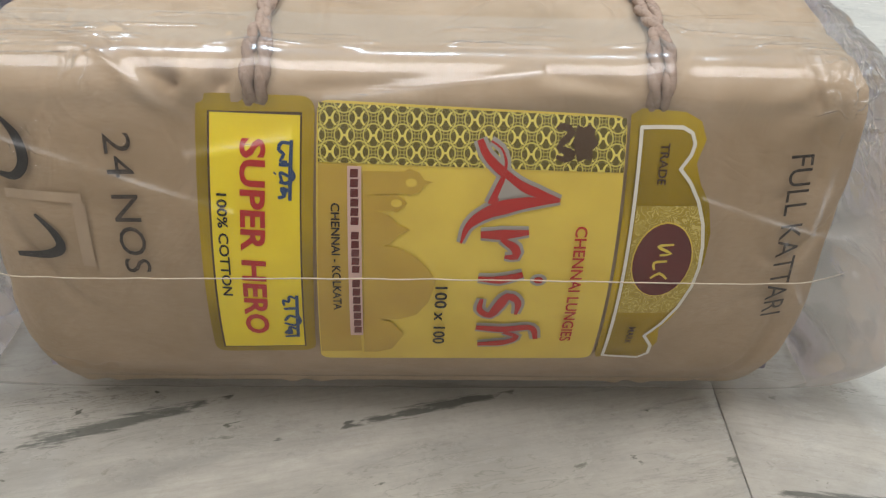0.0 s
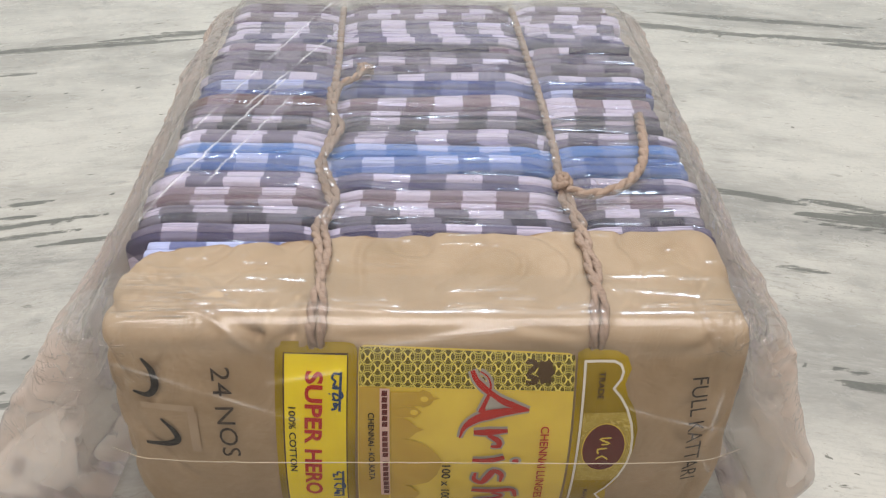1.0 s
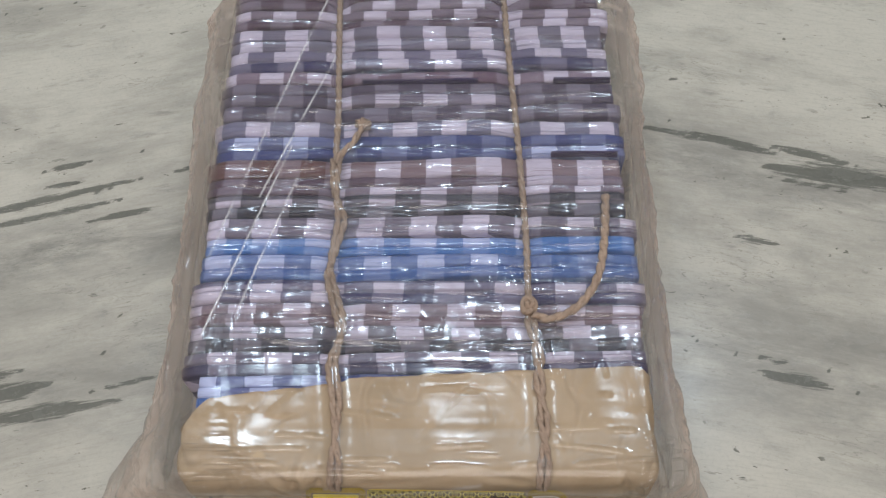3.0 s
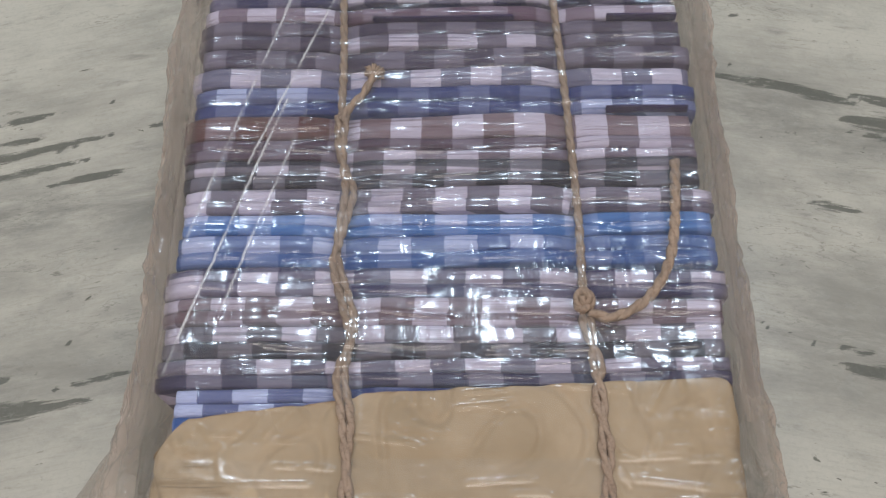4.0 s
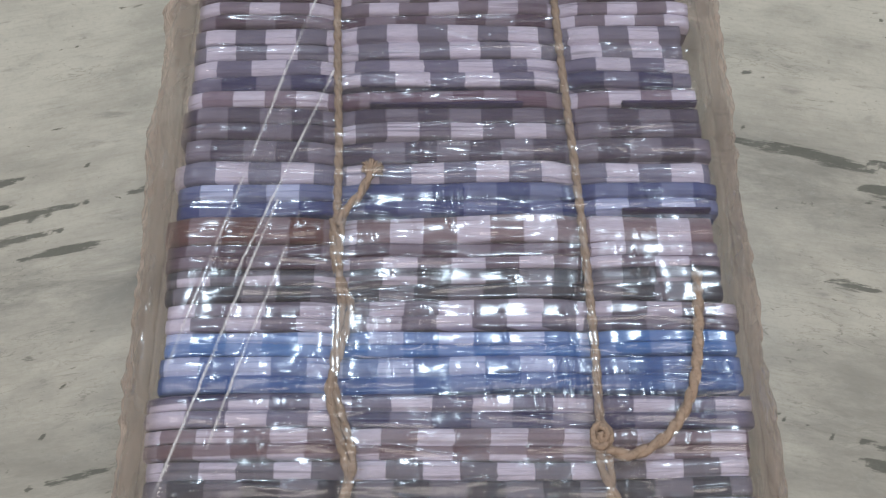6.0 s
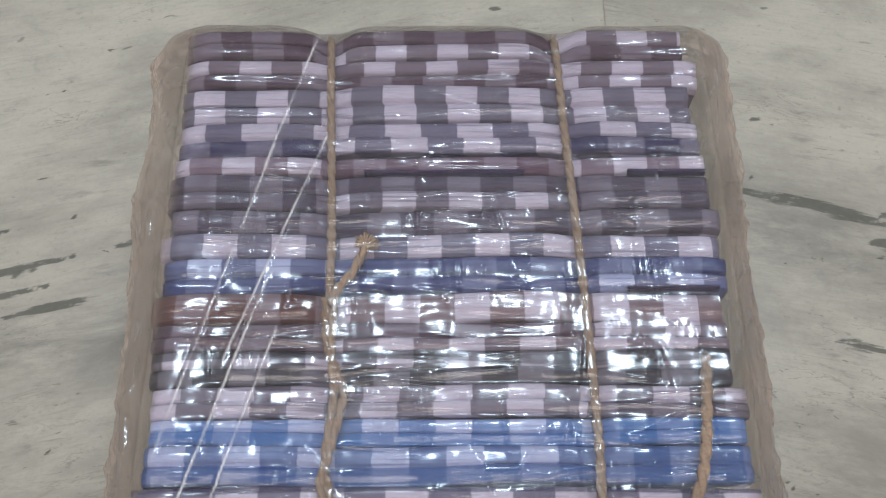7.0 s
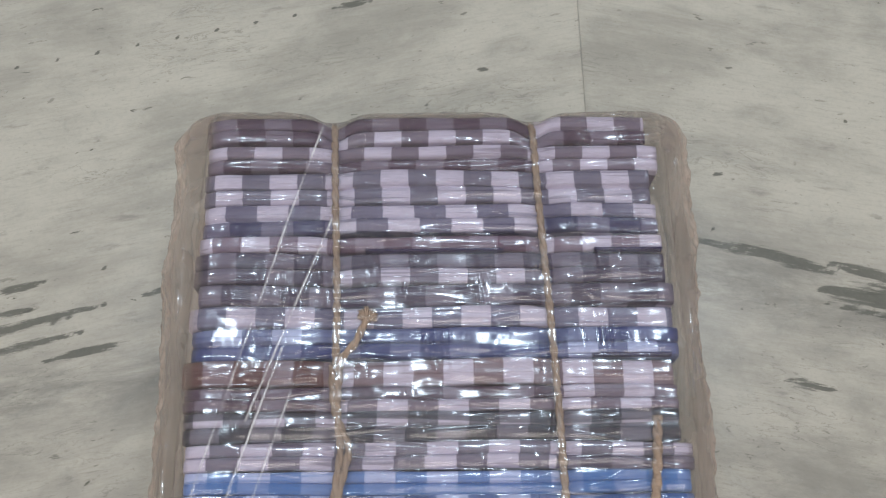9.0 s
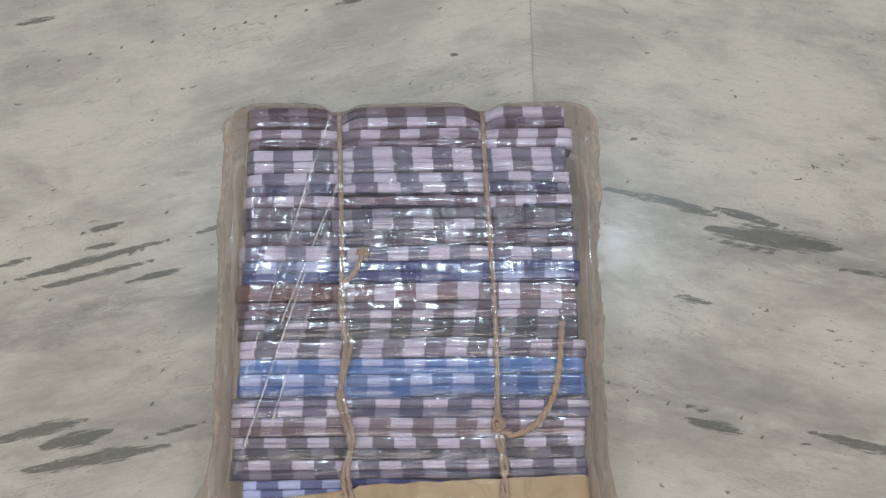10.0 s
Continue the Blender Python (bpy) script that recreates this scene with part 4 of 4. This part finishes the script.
for shift in (-0.0022, 0.0022):
    strand("double_run", [(0.0750 + shift * 0.4, 0.124, 0.1665), (0.0765 + shift, 0.110, 0.1660), (0.0795 - shift, 0.090, 0.1675), (0.0790 + shift, 0.070, 0.1705), (0.0805 - shift, 0.045, 0.1710), (0.0800 + shift, 0.020, 0.1695), (0.0790 + shift, 0.0065, 0.1610), (0.0785 + 0.6 * shift, 0.0060, 0.1540), (0.0785 + 0.5 * shift, 0.0110, 0.1460), (0.0785 + shift, 0.0180, 0.1300)], right, 0.0024)
strand("loose_tail", [(0.0770, 0.120, 0.1690), (0.0880, 0.1165, 0.1680), (0.1020, 0.1220, 0.1675), (0.1130, 0.1310, 0.1670), (0.1220, 0.1450, 0.1670), (0.1276, 0.1610, 0.1670), (0.1320, 0.1880, 0.1665), (0.1350, 0.2170, 0.1650)], right, 0.0032)



def fuzz(parent, line, count, reach):
    """Loose fibres that stand off a string, as one mesh."""
    path = smooth_path(line, 0.004)
    verts, faces = [], []
    for _ in range(count):
        p = path[dice.randrange(len(path))]
        out = Vector((dice.gauss(0, 1), dice.gauss(0, 1), abs(dice.gauss(0, 0.5)))).normalized()
        bend = Vector((dice.gauss(0, 1), dice.gauss(0, 1), 0)) * 0.0012
        a, b = p + out * reach * 0.7, p + out * reach * dice.uniform(1.2, 1.9) + bend
        wide = out.cross(Vector((0.3, 0.2, 1))).normalized() * 0.00012
        n = len(verts)
        verts += [a - wide, a + wide, (a + b) / 2 + wide + bend * 0.3, b, (a + b) / 2 - wide + bend * 0.3]
        faces.append((n, n + 1, n + 2, n + 3, n + 4))
    ob = solid("loose_fibres", verts, faces, JUTE, parent, smooth=False)
    ob.location = (0, -0.2, -0.16)


fuzz(left, [(x, y, 0.1670) for x, y in front_run], 170, 0.0046)
fuzz(left, [(-0.071, 0.42, 0.1585), (-0.068, 0.35, 0.1615), (-0.0645, 0.25, 0.1650)], 70, 0.0026)
fuzz(right, [(0.0690, 0.36, 0.1605), (0.0735, 0.26, 0.1625), (0.0750, 0.14, 0.1655), (0.0790, 0.07, 0.1700)], 120, 0.0032)
fuzz(right, [(0.0880, 0.1165, 0.1680), (0.1130, 0.1310, 0.1670), (0.1276, 0.1610, 0.1670), (0.1350, 0.2170, 0.1655)], 90, 0.0032)

# ---- the clear plastic bag round it all ----
v, nrm, quads = rounded_box((-0.1615, 0.001, 0.001), (0.1605, 0.4375, 0.1705), 0.014, 0.0010, skip=((2, -1),))
flat = np.clip((v[:, 2] - 0.155) / 0.012, 0, 1)
ahead = np.clip(1 - (v[:, 1] - 0.001) / 0.03, 0, 1)
deep = np.clip(1 - v[:, 2] / 0.160, 0, 1)
side = np.clip(np.abs(nrm[:, 0]), 0, 1)
rear = np.clip(nrm[:, 1], 0, 1)
slack = np.clip((0.164 - v[:, 2]) / 0.016, 0, 1) * np.clip(1 - ahead * np.clip((0.160 - np.abs(v[:, 0])) / 0.012, 0, 1), 0, 1)
rim = 0.5 * np.maximum(np.clip((np.abs(v[:, 0]) - 0.152) / 0.007, 0, 1) * (v[:, 1] > 0.06), np.clip((v[:, 1] - 0.429) / 0.006, 0, 1))
w1, w2, w3 = wobble(v, 16.0), wobble(v, 48.0, 5.0), wobble(v, 130.0, 9.0)
move = slack * (0.0060 * w1 + 0.0022 * w2 + 0.0026 * w3 * np.clip((v[:, 2] - 0.09) / 0.04, 0, 1)) + (1 - slack) * np.where(v[:, 1] < 0.09, np.where(v[:, 2] > 0.16, 0.15, 0.6), 0.5) * (0.0005 * w2 + 0.0001 * w3 + np.where(v[:, 1] < 0.09, 0.0004, 0.0007) * (0.35 - np.abs(wobble(v * (1, 0.7, 1), 70.0, 2.0))))
# long soft pulls that run from end to end
patches = np.clip(0.55 + 1.1 * wobble(v, 13.0, 6.0), 0, 1.2)
move += flat * patches * np.where(v[:, 1] < 0.09, 0.35, 1.0) * (0.0011 * wobble(v * (1, 0.14, 1), 60.0, 1.0) + 0.0002 * wobble(v * (0.12, 1, 1), 190.0, 8.0))
move += flat * np.clip((v[:, 1] - 0.07) / 0.03, 0, 1) * 0.0014 * wobble(v * (1, 0.45, 1), 15.0, 12.0)
# the film sags into the gaps between the cloths
gaps = np.array([r[0] for r in CLOTHS])
near = np.min(np.abs(v[:, 1:2] - gaps[None, :]), axis=1)
open_top = flat * np.clip((v[:, 1] - 0.085) / 0.01, 0, 1)
move -= open_top * (0.0010 * np.exp(-(near / 0.0028) ** 2)) * np.clip(0.5 + 1.6 * wobble(v, 28.0, 4.0), 0, 1.3)
# short pulled wrinkles and a few long creases on top
fold = random.Random(11)
RIDGES = [(-0.078, 0.425, -0.105, 0.330), (-0.100, 0.345, -0.150, 0.160), (-0.070, 0.350, -0.118, 0.215), (-0.098, 0.262, -0.152, 0.085), (-0.085, 0.255, -0.125, 0.120),
          (0.050, 0.180, 0.030, 0.150), (0.085, 0.118, 0.112, 0.086), (0.080, 0.112, 0.092, 0.075), (0.066, 0.118, 0.050, 0.090)]
for _ in range(22):
    x, y = fold.uniform(-0.050, 0.140), fold.uniform(0.10, 0.40)
    reach = fold.uniform(0.020, 0.055)
    RIDGES.append((x, y, x + reach * fold.gauss(-0.10, 0.10), y + reach))
for _ in range(40):
    x, y, tilt, reach = fold.uniform(-0.14, 0.145), fold.uniform(0.09, 0.42), fold.gauss(0.0, 0.2), fold.uniform(0.008, 0.034)
    if fold.random() < 0.3:
        tilt = fold.uniform(-1.2, 1.2)
    RIDGES.append((x, y, x + reach * math.sin(tilt), y + reach * math.cos(tilt)))
for _ in range(8):
    x, y, tilt, reach = fold.uniform(-0.14, 0.15), fold.uniform(0.012, 0.085), fold.gauss(0.0, 0.5), fold.uniform(0.008, 0.030)
    RIDGES.append((x, y, x + reach * math.sin(tilt), y + reach * math.cos(tilt)))
for _ in range(190):
    x, y, reach = fold.uniform(-0.155, 0.145), fold.choice(CLOTHS)[0] + fold.gauss(0.003, 0.003), fold.uniform(0.008, 0.050)
    RIDGES.append((x, y, x + reach, y + reach * fold.gauss(0, 0.08)))
white = np.zeros(len(v))  # white painted along creases to stand for their glints
above = np.nonzero(flat > 0.05)[0]
tx, ty = v[above, 0], v[above, 1]
for x0, y0, x1, y1 in RIDGES:
    s, off = along_line(tx, ty, x0, y0, x1, y1)
    long = abs(x1 - x0) + abs(y1 - y0) > 0.08
    wide = 0.0010 if long else 0.0009
    if long:
        white[above] += flat[above] * 0.6 * np.exp(-(off / 0.0006) ** 2) * ((s > 0) & (s < 1)) * np.clip(0.6 + 1.2 * w2[above], 0, 1)
    move[above] += flat[above] * 0.9 * wide * np.exp(-(off / wide) ** 2) * np.clip(np.minimum(s, 1 - s) * 6 + 0.3, 0, 1) * ((s > -0.05) & (s < 1.05))
for x0, z0, x1, z1 in ((-0.155, 0.150, -0.060, 0.122), (-0.110, 0.176, -0.072, 0.150), (0.095, 0.128, 0.150, 0.108), (0.128, 0.110, 0.142, 0.080), (0.140, 0.136, 0.136, 0.100), (-0.030, 0.158, 0.040, 0.166), (-0.075, 0.140, -0.040, 0.146)):
    s, off = along_line(v[:, 0], v[:, 2], x0, z0, x1, z1)
    white += 0.30 * np.clip(-nrm[:, 1], 0, 1) * np.exp(-(off / 0.0006) ** 2) * ((s > 0) & (s < 1)) * np.clip(0.5 + 1.2 * w2, 0, 1)
    move += np.clip(-nrm[:, 1], 0, 1) * 0.0012 * np.exp(-(off / 0.0018) ** 2) * ((s > 0) & (s < 1))
p = v + nrm * move[:, None]
p[:, 0] += np.sign(v[:, 0]) * side * np.where(v[:, 0] < 0, np.interp(v[:, 1], (0.1, 0.4), (0.032, 0.048)), np.interp(v[:, 1], (0.1, 0.4), (0.024, 0.034))) * deep ** 0.33
p[:, 1] += rear * (0.008 * deep ** 0.4)
p[:, 1] += ahead * np.array([bulge_at(x, z) for x, _, z in v])
ear = np.exp(-((v[:, 1] - 0.005) / 0.075) ** 2) * np.clip(np.minimum(v[:, 2] / 0.05, (0.155 - v[:, 2]) / 0.10), 0, 1) * np.clip(1.4 * np.maximum(side, ahead * np.clip((np.abs(v[:, 0]) - 0.147) / 0.012, 0, 1)), 0, 1)
p[:, 0] += np.sign(v[:, 0]) * ear * np.where(v[:, 0] < 0, 0.050, 0.030) * (1 + 0.10 * w2)
# strings dent the rear edge
for rope in (-0.072, 0.067):
    p[:, 1] -= 0.011 * rear * np.exp(-((v[:, 0] - rope) / 0.014) ** 2) * (1 - deep)
for rope in (rope_left(v[:, 1]), rope_right(v[:, 1])):
    p[:, 2] += flat * 0.0012 * np.exp(-((v[:, 0] - rope) / 0.006) ** 2)
p[:, 2] *= 1 - np.interp(v[:, 1], (0.0, 0.3, 0.44), (0.0, 0.003, 0.009)) / 0.17
under = np.clip((0.050 - v[:, 2]) / 0.050, 0, 1) ** 2
p[:, 1] += 0.030 * under * ahead
p[:, 0] *= 1 - 0.07 * under * ahead
p[:, 2] = np.maximum(p[:, 2], 0.0015)
bag = solid("plastic_bag", p, quads, FILM)
tagged(bag, "clear crinkled plastic bag pulled tight over the cloths", "plastic bag")
bag.data.attributes.new("slack", "FLOAT", "POINT").data.foreach_set("value", np.maximum.reduce([rim * flat, slack * np.interp(v[:, 2], (0.02, 0.12), (0.75, 1.0)) * (1 - 0.30 * np.clip(1.6 * ear, 0, 1)), 0.03 * flat]))
# painted reflection gain: raised on top, sides and front rim for sheen, low over paper
bag.data.attributes.new("layers", "FLOAT", "POINT").data.foreach_set("value", np.where(v[:, 2] > 0.16, 0.5, 0.75) + 1.15 * flat * np.clip((v[:, 1] - 0.075) / 0.02, 0, 1) + 0.9 * slack + 1.5 * np.exp(-((v[:, 2] - 0.163) / 0.010) ** 2) * (v[:, 1] < 0.04))
bag.data.attributes.new("crease", "FLOAT", "POINT").data.foreach_set("value", np.clip(white, 0, 0.8))
bag.data.attributes.new("crisp", "FLOAT", "POINT").data.foreach_set("value", np.where(slack > 0.3, 0.15 + 3.6 * np.clip((v[:, 2] - 0.085) / 0.04, 0, 1), np.where(v[:, 1] < 0.085, 0.10 + 2.6 * np.clip((np.abs(v[:, 0] - 0.02) - 0.105) / 0.025, 0, 1) * np.clip((v[:, 2] - 0.125) / 0.02, 0, 1) * np.clip((0.05 - v[:, 1]) / 0.02, 0, 1), 0.75)))

# the welded seam runs across the front into the two loose corners
line = []
for x in np.linspace(-0.158, 0.158, 60):
    z = 0.0985 - 0.010 * abs(x / 0.158) ** 3 + 0.0004 * noise.noise((x * 90, 0, 0))
    line.append((x, front(x, z) - 0.0062 + 0.004 * max(0.0, abs(x) - 0.14) / 0.018, z))
verts, faces = twisted(line, 0.00026, strands=1, spread=0.0, sides=5, step=0.004)
solid("seam", verts, faces, print_ink("white_weld", "b9ab98", 0.35), bag, "thin whitish weld line")
